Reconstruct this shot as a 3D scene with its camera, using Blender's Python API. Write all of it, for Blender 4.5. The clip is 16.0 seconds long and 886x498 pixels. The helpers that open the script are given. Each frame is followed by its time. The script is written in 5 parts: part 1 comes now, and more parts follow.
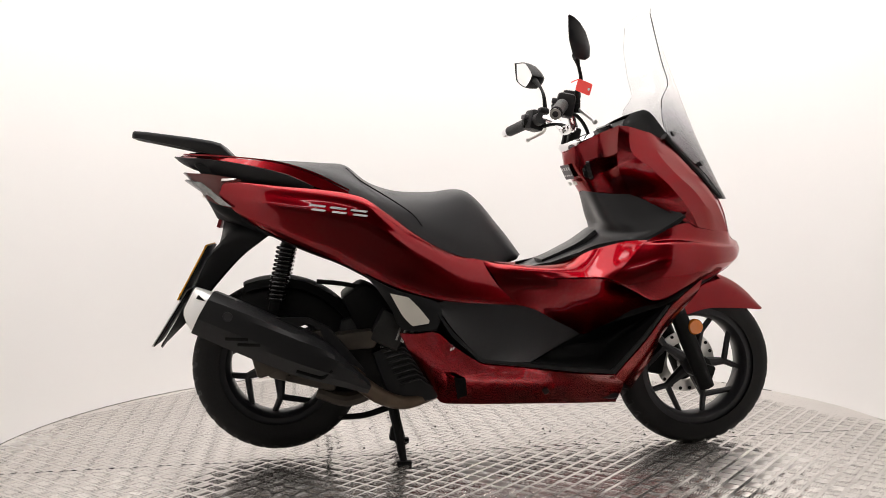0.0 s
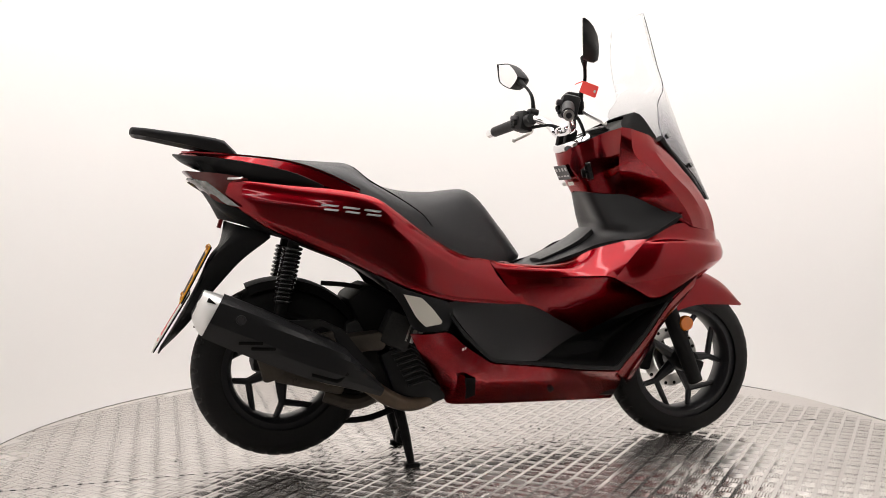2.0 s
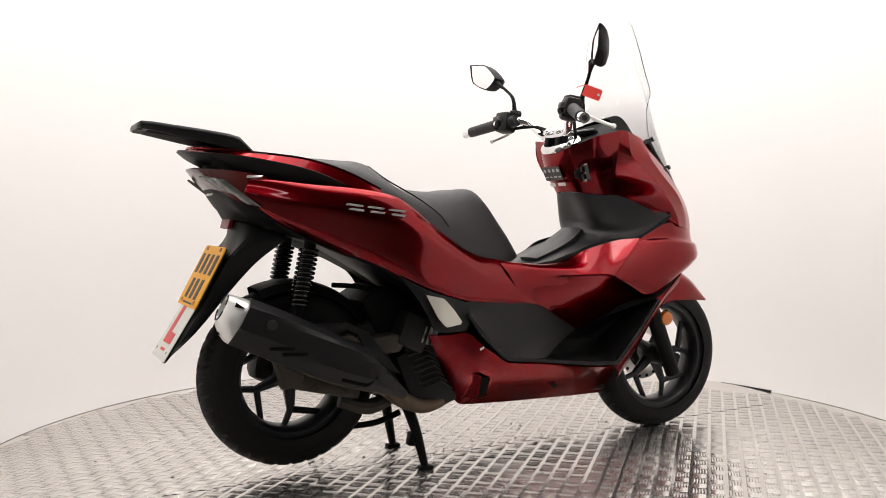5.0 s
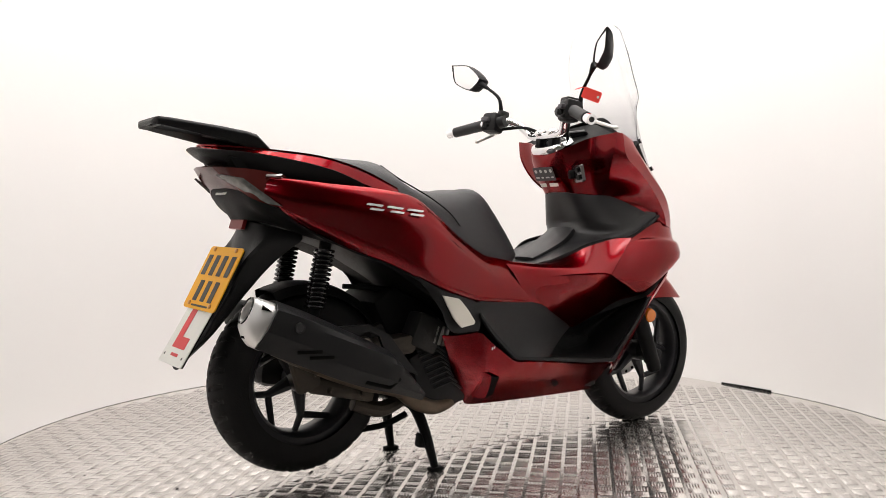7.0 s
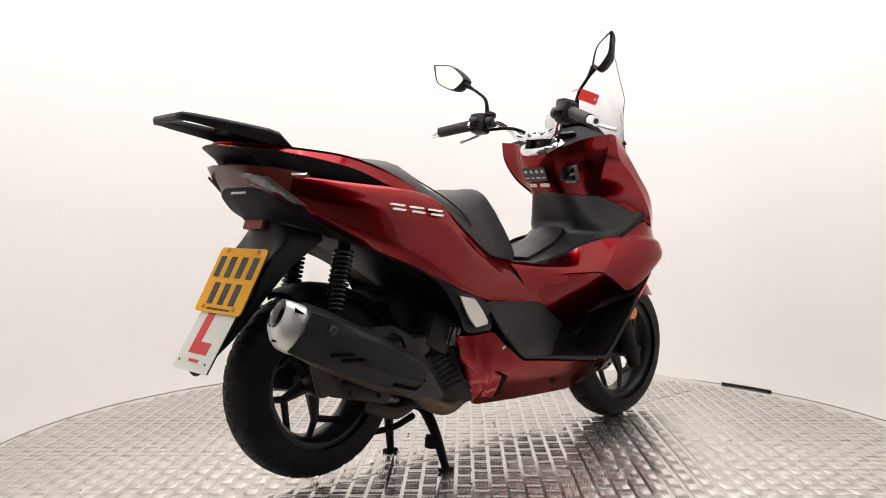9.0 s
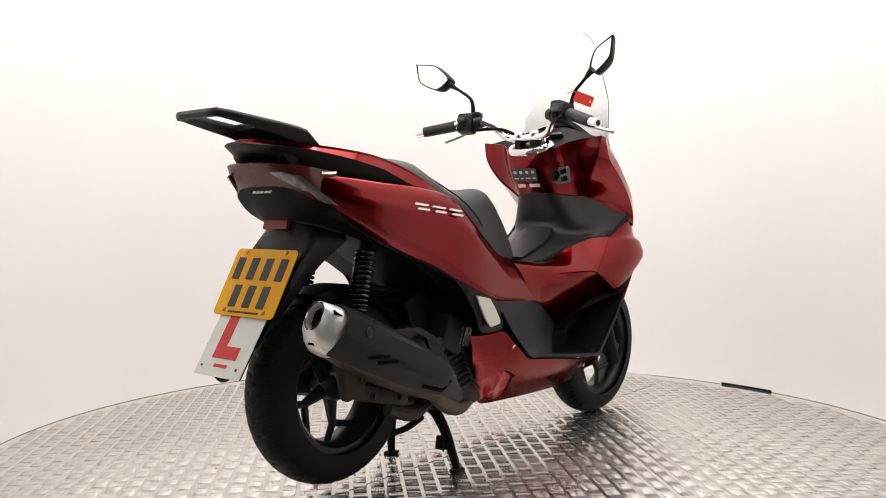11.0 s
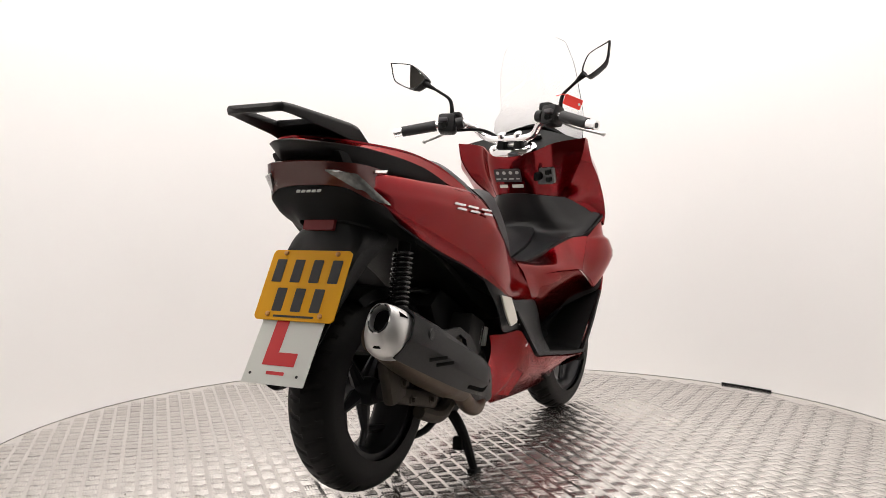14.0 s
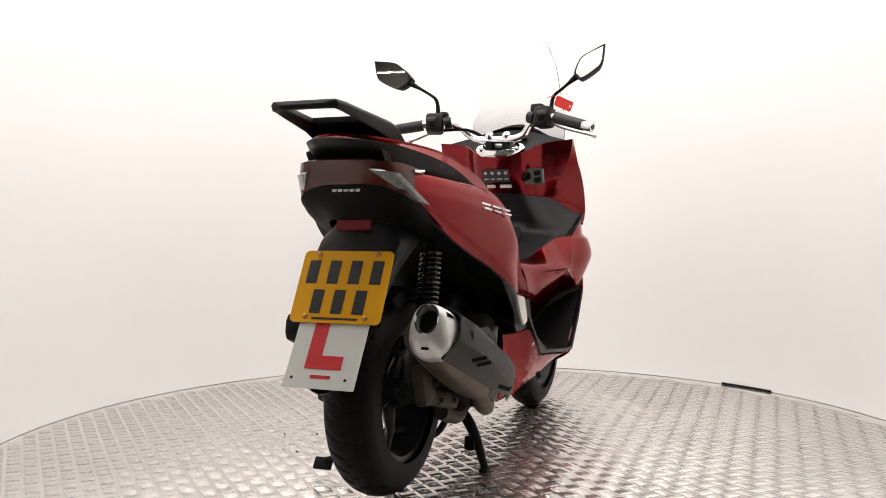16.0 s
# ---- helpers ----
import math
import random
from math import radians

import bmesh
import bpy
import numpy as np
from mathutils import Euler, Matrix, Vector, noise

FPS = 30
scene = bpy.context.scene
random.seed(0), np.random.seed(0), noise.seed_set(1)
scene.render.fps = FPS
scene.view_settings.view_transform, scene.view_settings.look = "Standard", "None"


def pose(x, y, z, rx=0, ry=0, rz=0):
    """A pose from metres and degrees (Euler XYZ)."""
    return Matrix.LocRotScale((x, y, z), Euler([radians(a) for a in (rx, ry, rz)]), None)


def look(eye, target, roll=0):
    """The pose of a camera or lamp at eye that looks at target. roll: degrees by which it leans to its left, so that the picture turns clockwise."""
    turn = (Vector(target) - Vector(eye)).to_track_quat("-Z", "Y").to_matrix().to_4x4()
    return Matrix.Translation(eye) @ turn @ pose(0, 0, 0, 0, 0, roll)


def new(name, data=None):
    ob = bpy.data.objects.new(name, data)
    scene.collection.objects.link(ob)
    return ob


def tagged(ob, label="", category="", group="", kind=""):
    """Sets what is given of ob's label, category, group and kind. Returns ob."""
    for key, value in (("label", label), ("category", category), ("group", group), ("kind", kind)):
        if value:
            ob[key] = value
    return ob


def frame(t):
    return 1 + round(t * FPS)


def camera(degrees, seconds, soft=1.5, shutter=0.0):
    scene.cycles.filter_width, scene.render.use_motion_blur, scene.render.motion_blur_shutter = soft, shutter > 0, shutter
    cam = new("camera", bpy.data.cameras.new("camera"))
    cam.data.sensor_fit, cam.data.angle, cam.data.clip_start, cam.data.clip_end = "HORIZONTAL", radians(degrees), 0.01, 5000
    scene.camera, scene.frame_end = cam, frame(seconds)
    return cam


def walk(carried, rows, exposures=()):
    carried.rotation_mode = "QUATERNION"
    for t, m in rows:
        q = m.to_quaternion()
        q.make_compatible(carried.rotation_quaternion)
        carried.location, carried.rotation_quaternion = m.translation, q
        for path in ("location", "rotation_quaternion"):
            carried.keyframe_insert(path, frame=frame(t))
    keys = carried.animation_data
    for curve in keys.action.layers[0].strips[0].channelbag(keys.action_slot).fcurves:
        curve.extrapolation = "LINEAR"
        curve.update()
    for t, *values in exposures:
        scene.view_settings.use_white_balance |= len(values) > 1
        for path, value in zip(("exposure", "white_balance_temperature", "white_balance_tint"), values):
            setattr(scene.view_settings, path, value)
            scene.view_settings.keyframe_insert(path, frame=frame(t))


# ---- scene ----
cam = camera(51.9, 16.0, soft=0.85)
CAM = look((0.0, -2.8, 0.737), (-0.063, -0.003, 0.6255), -0.3)
walk(cam, [(0.0, CAM), (16.0, CAM)], exposures=[(0.0, 0.0), (16.0, 0.0)])


def table_turn(t):
    """Degrees by which the turntable has turned."""
    return 3.811 * t - 0.00184 * t * t


# ---- world and lights ----
world = bpy.data.worlds.new("studio_world")
scene.world = world
world.use_nodes = True
world.node_tree.nodes["Background"].inputs[0].default_value = (0.9, 0.92, 1.0, 1)
world.node_tree.nodes["Background"].inputs[1].default_value = 0.02


def area_lamp(name, eye, target, sx, sy, watts, colour=(1, 0.958, 0.930)):
    d = bpy.data.lights.new(name, "AREA")
    d.shape, d.size, d.size_y, d.energy, d.color = "RECTANGLE", sx, sy, watts, colour
    ob = new(name, d)
    ob.matrix_world = look(eye, target)
    return ob


SOFT = area_lamp("studio_light", (0.0, 0.1, 3.0), (0.0, 0.1, 0.0), 2.8, 2.8, 56.5)
SOFT.data.shape = "DISK"
for lamp_y in (-0.6, 0.1, 0.8):
    area_lamp("studio_strip", (0.0, lamp_y, 2.97), (0.0, lamp_y, 0.0), 2.2, 0.10, 6.0)
area_lamp("room_light", (-1.2, -5.2, 3.56), (-1.2, -5.2, 0.0), 4.0, 0.3, 45)


# ---- materials ----
def mat(name, colour, rough=0.5, metal=0.0, coat=0.0, bump=0.0, bscale=200.0, vary=0.08, vscale=6.0, trans=0.0,
        ior=1.45, alpha=1.0, rough_vary=0.06, spec=0.5):
    m = bpy.data.materials.new(name)
    m.use_nodes = True
    nt = m.node_tree
    b = nt.nodes["Principled BSDF"]
    co = nt.nodes.new("ShaderNodeTexCoord")
    n1 = nt.nodes.new("ShaderNodeTexNoise")
    n1.inputs["Scale"].default_value, n1.inputs["Detail"].default_value = vscale, 6
    nt.links.new(co.outputs["Object"], n1.inputs["Vector"])
    ramp = nt.nodes.new("ShaderNodeMixRGB")
    ramp.inputs[1].default_value = (*[c * (1 - vary) for c in colour], 1)
    ramp.inputs[2].default_value = (*[min(1, c * (1 + vary)) for c in colour], 1)
    nt.links.new(n1.outputs["Fac"], ramp.inputs[0])
    nt.links.new(ramp.outputs[0], b.inputs["Base Color"])
    mr = nt.nodes.new("ShaderNodeMapRange")
    mr.inputs["To Min"].default_value, mr.inputs["To Max"].default_value = max(0, rough - rough_vary), min(1, rough + rough_vary)
    nt.links.new(n1.outputs["Fac"], mr.inputs["Value"])
    nt.links.new(mr.outputs[0], b.inputs["Roughness"])
    b.inputs["Metallic"].default_value = metal
    b.inputs["Coat Weight"].default_value, b.inputs["Coat Roughness"].default_value = coat, 0.04
    b.inputs["Transmission Weight"].default_value, b.inputs["IOR"].default_value = trans, ior
    b.inputs["Specular IOR Level"].default_value = spec
    if bump:
        n2 = nt.nodes.new("ShaderNodeTexNoise")
        n2.inputs["Scale"].default_value, n2.inputs["Detail"].default_value = bscale, 3
        nt.links.new(co.outputs["Object"], n2.inputs["Vector"])
        bp = nt.nodes.new("ShaderNodeBump")
        bp.inputs["Strength"].default_value, bp.inputs["Distance"].default_value = bump, 0.002
        nt.links.new(n2.outputs["Fac"], bp.inputs["Height"])
        nt.links.new(bp.outputs[0], b.inputs["Normal"])
    return m


RED = mat("candy_red_paint", (0.172, 0.0009, 0.0045), 0.25, 1.0, 0.55, vary=0.06, rough_vary=0.03)
RED.node_tree.nodes["Principled BSDF"].inputs["Specular Tint"].default_value = (0.75, 0.28, 0.3, 1)
BLACK = mat("grained_black_plastic", (0.008, 0.008, 0.0085), 0.42, bump=0.25, bscale=900, vary=0.2, spec=0.28)
DULL = mat("dull_black_plastic", (0.005, 0.005, 0.005), 0.55, bump=0.2, bscale=500, vary=0.3, spec=0.16)
SATINBLACK = mat("satin_black_cover", (0.016, 0.016, 0.017), 0.34, bump=0.12, bscale=900, vary=0.15)
GLOSS = mat("gloss_black_paint", (0.01, 0.01, 0.011), 0.16, coat=0.5)
VINYL = mat("black_seat_vinyl", (0.017, 0.017, 0.019), 0.44, bump=0.35, bscale=700, vary=0.15)
RUBBER = mat("tyre_rubber", (0.0068, 0.0066, 0.0064), 0.58, bump=0.3, bscale=260, vary=0.3, vscale=14, spec=0.2)
GRIP = mat("grip_rubber", (0.014, 0.014, 0.015), 0.55, bump=0.5, bscale=420)
SATIN = mat("satin_silver_cap", (0.74, 0.735, 0.72), 0.42, 0.8, bump=0.08, bscale=400, vary=0.06)
# Near-black that paints shade into openings; also the instrument hood's own black.
RECESS = mat("opening_shade_and_hood_black", (0.004, 0.004, 0.004), 0.9, spec=0.1)
ALLOY = mat("black_alloy", (0.016, 0.016, 0.018), 0.34, 0.35, vary=0.2)
CHROME = mat("chrome", (0.82, 0.82, 0.83), 0.08, 1.0, vary=0.03, rough_vary=0.03)
STEEL = mat("satin_steel", (0.62, 0.61, 0.59), 0.34, 1.0, bump=0.1, bscale=300, vary=0.08)
SILVER = mat("champagne_silver_paint", (0.74, 0.71, 0.64), 0.36, 0.35, vary=0.06)
PIPE = mat("heat_stained_steel", (0.10, 0.072, 0.05), 0.52, 0.6, bump=0.4, bscale=90, vary=0.45, vscale=18)
ENGINE = mat("dirty_cast_engine", (0.017, 0.0165, 0.016), 0.6, 0.3, bump=0.5, bscale=120, vary=0.5, vscale=20)
CAST = mat("dusty_cast_alloy", (0.06, 0.05, 0.04), 0.62, 0.5, bump=0.5, bscale=140, vary=0.4, vscale=25)
AMBER = mat("amber_reflector", (0.62, 0.17, 0.015), 0.2, coat=0.6)
SMOKE = mat("smoked_red_lens", (0.075, 0.014, 0.012), 0.2, coat=0.15, spec=0.35, vary=0.25, vscale=9)
REDLENS = mat("dark_red_reflector", (0.16, 0.008, 0.010), 0.35, spec=0.3)
CLEAR = mat("clear_lamp_lens", (0.20, 0.20, 0.195), 0.14, 0.6, coat=0.8, bump=0.8, bscale=120, vary=0.8, vscale=70)
YELLOW = mat("yellow_plate", (0.80, 0.385, 0.006), 0.4, vary=0.03, spec=0.2)
WHITE = mat("white_plastic_sheet", (0.72, 0.73, 0.68), 0.4, vary=0.03)
LRED = mat("red_print", (0.62, 0.02, 0.025), 0.4, vary=0.03)
PRINT = mat("black_print", (0.016, 0.016, 0.017), 0.5)
TAG = mat("red_paper_tag", (0.95, 0.06, 0.045), 0.55, vary=0.03)
LABEL = mat("printed_label_grey", (0.5, 0.5, 0.49), 0.45)
DARKLABEL = mat("dark_printed_label", (0.05, 0.045, 0.05), 0.4)
MIRROR = mat("mirror_glass", (0.9, 0.9, 0.9), 0.01, 1.0, vary=0.0, rough_vary=0.0)
SCREEN = mat("clear_screen", (0.97, 0.975, 0.98), 0.02, trans=1.0, ior=1.42, vary=0.0, rough_vary=0.0)
def fade_screen(m):
    """Clear above, a smoked fade towards the foot."""
    nt = m.node_tree
    co = nt.nodes.new("ShaderNodeTexCoord")
    sep = nt.nodes.new("ShaderNodeSeparateXYZ")
    ramp = nt.nodes.new("ShaderNodeValToRGB")
    rng = nt.nodes.new("ShaderNodeMapRange")
    rng.inputs["From Min"].default_value, rng.inputs["From Max"].default_value = 0.84, 1.14
    nt.links.new(co.outputs["Object"], sep.inputs[0])
    nt.links.new(sep.outputs["Z"], rng.inputs["Value"])
    nt.links.new(rng.outputs[0], ramp.inputs[0])
    ramp.color_ramp.elements[0].color = (0.14, 0.14, 0.15, 1)
    ramp.color_ramp.elements.new(0.45).color = (0.5, 0.5, 0.52, 1)
    ramp.color_ramp.elements[-1].color = (0.97, 0.975, 0.985, 1)
    nt.links.new(ramp.outputs[0], nt.nodes["Principled BSDF"].inputs["Base Color"])


fade_screen(SCREEN)
MARK = mat("bright_silver_mark", (0.62, 0.62, 0.61), 0.25, 0.7, coat=0.5)
EDGE = mat("polished_screen_edge", (0.78, 0.78, 0.82), 0.2)
COPPER = mat("brass_screw", (0.55, 0.28, 0.1), 0.35, 0.9)
WALL = mat("white_painted_wall", (0.86, 0.85, 0.84), 0.75, bump=0.06, bscale=40, vary=0.02, vscale=1.1)
DARKROOM = mat("dim_workshop_wall", (0.3, 0.28, 0.25), 0.8, vary=0.25, vscale=1.0)
TUBE = bpy.data.materials.new("lit_panel")
TUBE.use_nodes = True
TUBE.node_tree.nodes["Principled BSDF"].inputs["Emission Color"].default_value = (1, 0.97, 0.93, 1)
TUBE.node_tree.nodes["Principled BSDF"].inputs["Emission Strength"].default_value = 9.0


def plate_material(name, lo, hi):
    """Worn aluminium tread plate: polished patches and dusty, scuffed ones."""
    m = bpy.data.materials.new(name)
    m.use_nodes = True
    nt = m.node_tree
    b = nt.nodes["Principled BSDF"]
    co = nt.nodes.new("ShaderNodeTexCoord")

    def noise_node(scale, detail=5):
        n = nt.nodes.new("ShaderNodeTexNoise")
        n.inputs["Scale"].default_value, n.inputs["Detail"].default_value = scale, detail
        nt.links.new(co.outputs["Object"], n.inputs["Vector"])
        return n
    big, fine = noise_node(1.7, 8), noise_node(130)
    col = nt.nodes.new("ShaderNodeValToRGB")
    col.color_ramp.elements[0].position, col.color_ramp.elements[0].color = 0.3, (0.65, 0.62, 0.59, 1)
    col.color_ramp.elements[1].position, col.color_ramp.elements[1].color = 0.7, (0.78, 0.75, 0.72, 1)
    nt.links.new(big.outputs["Fac"], col.inputs[0])
    nt.links.new(col.outputs[0], b.inputs["Base Color"])
    mul = nt.nodes.new("ShaderNodeMapRange")
    mul.inputs["From Min"].default_value, mul.inputs["From Max"].default_value = 0.35, 0.65
    mul.inputs["To Min"].default_value, mul.inputs["To Max"].default_value = lo, hi
    nt.links.new(big.outputs["Fac"], mul.inputs["Value"])
    nt.links.new(mul.outputs[0], b.inputs["Roughness"])
    b.inputs["Metallic"].default_value = 0.9
    bp = nt.nodes.new("ShaderNodeBump")
    bp.inputs["Strength"].default_value, bp.inputs["Distance"].default_value = 0.12, 0.001
    nt.links.new(fine.outputs["Fac"], bp.inputs["Height"])
    nt.links.new(bp.outputs[0], b.inputs["Normal"])
    return m


PLATE = plate_material("aluminium_tread_plate", 0.10, 0.18)
TREAD = plate_material("scuffed_tread_bars", 0.18, 0.28)


# ---- mesh helpers ----
def mesh_ob(name, bm, material, parent=None, label="", smooth=35):
    me = bpy.data.meshes.new(name)
    bmesh.ops.recalc_face_normals(bm, faces=bm.faces)
    bm.to_mesh(me)
    bm.free()
    me.materials.append(material)
    if smooth:
        me.shade_smooth()
        me.set_sharp_from_angle(angle=radians(smooth))
    ob = new(name, me)
    if parent:
        ob.parent = parent
    if label:
        ob["label"] = label
    return ob


def part(name, bm, material, parent, label="", smooth=35):
    return mesh_ob(name, bm, material, parent, label, smooth)


def spline(pts, n, smooth=True):
    """n places spread evenly along a line through pts."""
    p = [Vector(q) for q in pts]
    if len(p) == 1:
        return [p[0].copy() for _ in range(n)]
    dense = []
    for i in range(len(p) - 1):
        a, b = p[i], p[i + 1]
        c0 = p[i - 1] if i else a + (a - b)
        c3 = p[i + 2] if i + 2 < len(p) else b + (b - a)
        for k in range(12):
            s = k / 12
            if smooth:
                m1, m2 = (b - c0) * 0.5, (c3 - a) * 0.5
                lim = (b - a).length
                m1 = m1 if m1.length < 1.5 * lim else m1.normalized() * lim * 1.5
                m2 = m2 if m2.length < 1.5 * lim else m2.normalized() * lim * 1.5
                dense.append((2 * s**3 - 3 * s * s + 1) * a + (s**3 - 2 * s * s + s) * m1
                             + (3 * s * s - 2 * s**3) * b + (s**3 - s * s) * m2)
            else:
                dense.append(a.lerp(b, s))
    dense.append(p[-1])
    acc = [0.0]
    for a, b in zip(dense, dense[1:]):
        acc.append(acc[-1] + (b - a).length)
    out, j = [], 0
    for k in range(n):
        d = acc[-1] * k / (n - 1)
        while j < len(acc) - 2 and acc[j + 1] < d:
            j += 1
        w = (d - acc[j]) / max(1e-9, acc[j + 1] - acc[j])
        out.append(dense[j].lerp(dense[j + 1], min(1, max(0, w))))
    return out


def flip(p):
    return (p[0], -p[1], p[2])


def sheet(rows, n=28, across=4, thick=0.004, smooth=True, cross=True, bulge=0.0, closed=False):
    """A shell through the given lines; across: steps between two lines; bulge: swelling away from the middle plane."""
    rs = [spline(r, n, smooth) for r in rows]
    grid = []
    for k in range(n):
        col = [r[k] for r in rs]
        c = spline(col, (len(rs) - 1) * across + 1, cross)
        m = len(c) - 1
        for i, v in enumerate(c):
            if bulge:
                side = -1 if v.y < 0 else 1
                v.y += side * bulge * math.sin(math.pi * i / m)
        grid.append(c)
    return grid_mesh(grid, thick)


def grid_mesh(grid, thick):
    bm = bmesh.new()
    vs = [[bm.verts.new(v) for v in c] for c in grid]
    n, m = len(vs), len(vs[0])
    for i in range(n - 1):
        for j in range(m - 1):
            q = [vs[i][j], vs[i + 1][j], vs[i + 1][j + 1], vs[i][j + 1]]
            if len({tuple(round(c, 6) for c in v.co) for v in q}) > 2:
                bm.faces.new(q)
    if thick:
        bm.normal_update()
        nor = {v: v.normal.copy() for v in bm.verts}
        bs = [[bm.verts.new(v.co - nor[v] * thick) for v in c] for c in vs]
        for i in range(n - 1):
            for j in range(m - 1):
                bm.faces.new([bs[i][j], bs[i][j + 1], bs[i + 1][j + 1], bs[i + 1][j]])
        for i in range(n - 1):
            bm.faces.new([vs[i][0], bs[i][0], bs[i + 1][0], vs[i + 1][0]])
            bm.faces.new([vs[i][m - 1], vs[i + 1][m - 1], bs[i + 1][m - 1], bs[i][m - 1]])
        for j in range(m - 1):
            bm.faces.new([vs[0][j], vs[0][j + 1], bs[0][j + 1], bs[0][j]])
            bm.faces.new([vs[n - 1][j], bs[n - 1][j], bs[n - 1][j + 1], vs[n - 1][j + 1]])
    bmesh.ops.remove_doubles(bm, verts=bm.verts, dist=0.0002)
    return bm


def net(rows, per=5, cross=4, thick=0.004, soft_u=True, soft_v=True):
    """A shell through a net of points: rows of equal length, each point answering to its neighbour in the next row."""
    def fill(pts, k, soft):
        p = [Vector(q) for q in pts]
        out = []
        for i in range(len(p) - 1):
            a, b = p[i], p[i + 1]
            m1 = (b - p[i - 1]) * 0.5 if i else b - a
            m2 = (p[i + 2] - a) * 0.5 if i + 2 < len(p) else b - a
            lim = (b - a).length
            m1 = m1 if m1.length < 1.3 * lim else m1.normalized() * lim * 1.3
            m2 = m2 if m2.length < 1.3 * lim else m2.normalized() * lim * 1.3
            for q in range(k):
                w = q / k
                if soft:
                    out.append((2 * w**3 - 3 * w * w + 1) * a + (w**3 - 2 * w * w + w) * m1 + (3 * w * w - 2 * w**3) * b + (w**3 - w * w) * m2)
                else:
                    out.append(a.lerp(b, w))
        out.append(p[-1])
        return out
    lines = [fill(r, per, soft_u) for r in rows]
    return grid_mesh([fill([ln[k] for ln in lines], cross, soft_v) for k in range(len(lines[0]))], thick)


def between(a, b, w, dy=0.0, dz=0.0, first=1.0, last=1.0):
    """The line a share w of the way from line a to line b, shifted; first, last: the share of the shift at its ends."""
    k = [first] + [1.0] * (len(a) - 2) + [last]
    return [(p[0] + (q[0] - p[0]) * w, p[1] + (q[1] - p[1]) * w + dy * f, p[2] + (q[2] - p[2]) * w + dz * f) for p, q, f in zip(a, b, k)]


def swell(line, dy, dz, shares):
    """A line pushed outward by a share of its own at each point."""
    return [(p[0], p[1] + dy * f, p[2] + dz * f) for p, f in zip(line, shares)]


def both_nets(name, rows, material, parent, label="", angle=35, **kw):
    part(name, net(rows, **kw), material, parent, label, angle)
    part(name, net([[flip(p) for p in r] for r in rows], **kw), material, parent, label, angle)


def both(name, rows, material, parent, label="", **kw):
    """The same shell on the near and, mirrored, on the far flank."""
    sm = kw.pop("angle", 35)
    part(name, sheet(rows, **kw), material, parent, label, sm)
    part(name, sheet([[flip(p) for p in r] for r in rows], **kw), material, parent, label, sm)


def wrap(rows):
    """Lines given from the near flank to the middle, carried on to the far flank."""
    return [list(r) + [flip(p) for p in reversed(r) if abs(p[1]) > 1e-6] for r in rows]


def tube(pts, r, sides=10, n=0, smooth=True, cap=True, bm=None):
    """A round bar along pts; r a radius, or radii spread along it."""
    c = spline(pts, n or max(2, 5 * len(pts)), smooth) if len(pts) > 2 else [Vector(q) for q in pts]
    rad = list(np.interp(np.linspace(0, 1, len(c)), np.linspace(0, 1, len(r)), r)) if isinstance(r, (list, tuple)) else [r] * len(c)
    bm = bm or bmesh.new()
    up = Vector((0, 0, 1))
    rings = []
    for i, p in enumerate(c):
        d = (c[min(i + 1, len(c) - 1)] - c[max(i - 1, 0)]).normalized()
        a = d.cross(up)
        if a.length < 0.05:
            a = d.cross(Vector((1, 0, 0)))
        a.normalize()
        b = a.cross(d)
        up = b
        rings.append([bm.verts.new(p + (a * math.cos(2 * math.pi * k / sides) + b * math.sin(2 * math.pi * k / sides)) * rad[i])
                      for k in range(sides)])
    for u, v in zip(rings, rings[1:]):
        for k in range(sides):
            bm.faces.new([u[k], u[(k + 1) % sides], v[(k + 1) % sides], v[k]])
    if cap:
        bm.faces.new(list(reversed(rings[0])))
        bm.faces.new(rings[-1])
    return bm


def box(sx, sy, sz, m=None, bevel=0.004, bm=None):
    bm2 = bmesh.new()
    bmesh.ops.create_cube(bm2, size=1, matrix=Matrix.Diagonal((sx, sy, sz, 1)))
    if bevel:
        bmesh.ops.bevel(bm2, geom=bm2.edges[:], offset=min(bevel, 0.45 * min(sx, sy, sz)), segments=2, affect="EDGES", profile=0.5)
    if m is not None:
        bmesh.ops.transform(bm2, matrix=m, verts=bm2.verts)
    return bm2


def prism(outline, y0, y1, bevel=0.004, m=None):
    """A flat slab: an outline of (x, z) between two depths."""
    bm = bmesh.new()
    a = [bm.verts.new((p[0], y0, p[-1])) for p in outline]
    b = [bm.verts.new((p[0], y1, p[-1])) for p in outline]
    k = len(a)
    bm.faces.new(a)
    bm.faces.new(list(reversed(b)))
    for i in range(k):
        bm.faces.new([a[i], b[i], b[(i + 1) % k], a[(i + 1) % k]])
    bmesh.ops.recalc_face_normals(bm, faces=bm.faces)
    if bevel:
        bmesh.ops.bevel(bm, geom=bm.edges[:], offset=bevel, segments=2, affect="EDGES", profile=0.5)
    if m is not None:
        bmesh.ops.transform(bm, matrix=m, verts=bm.verts)
    return bm


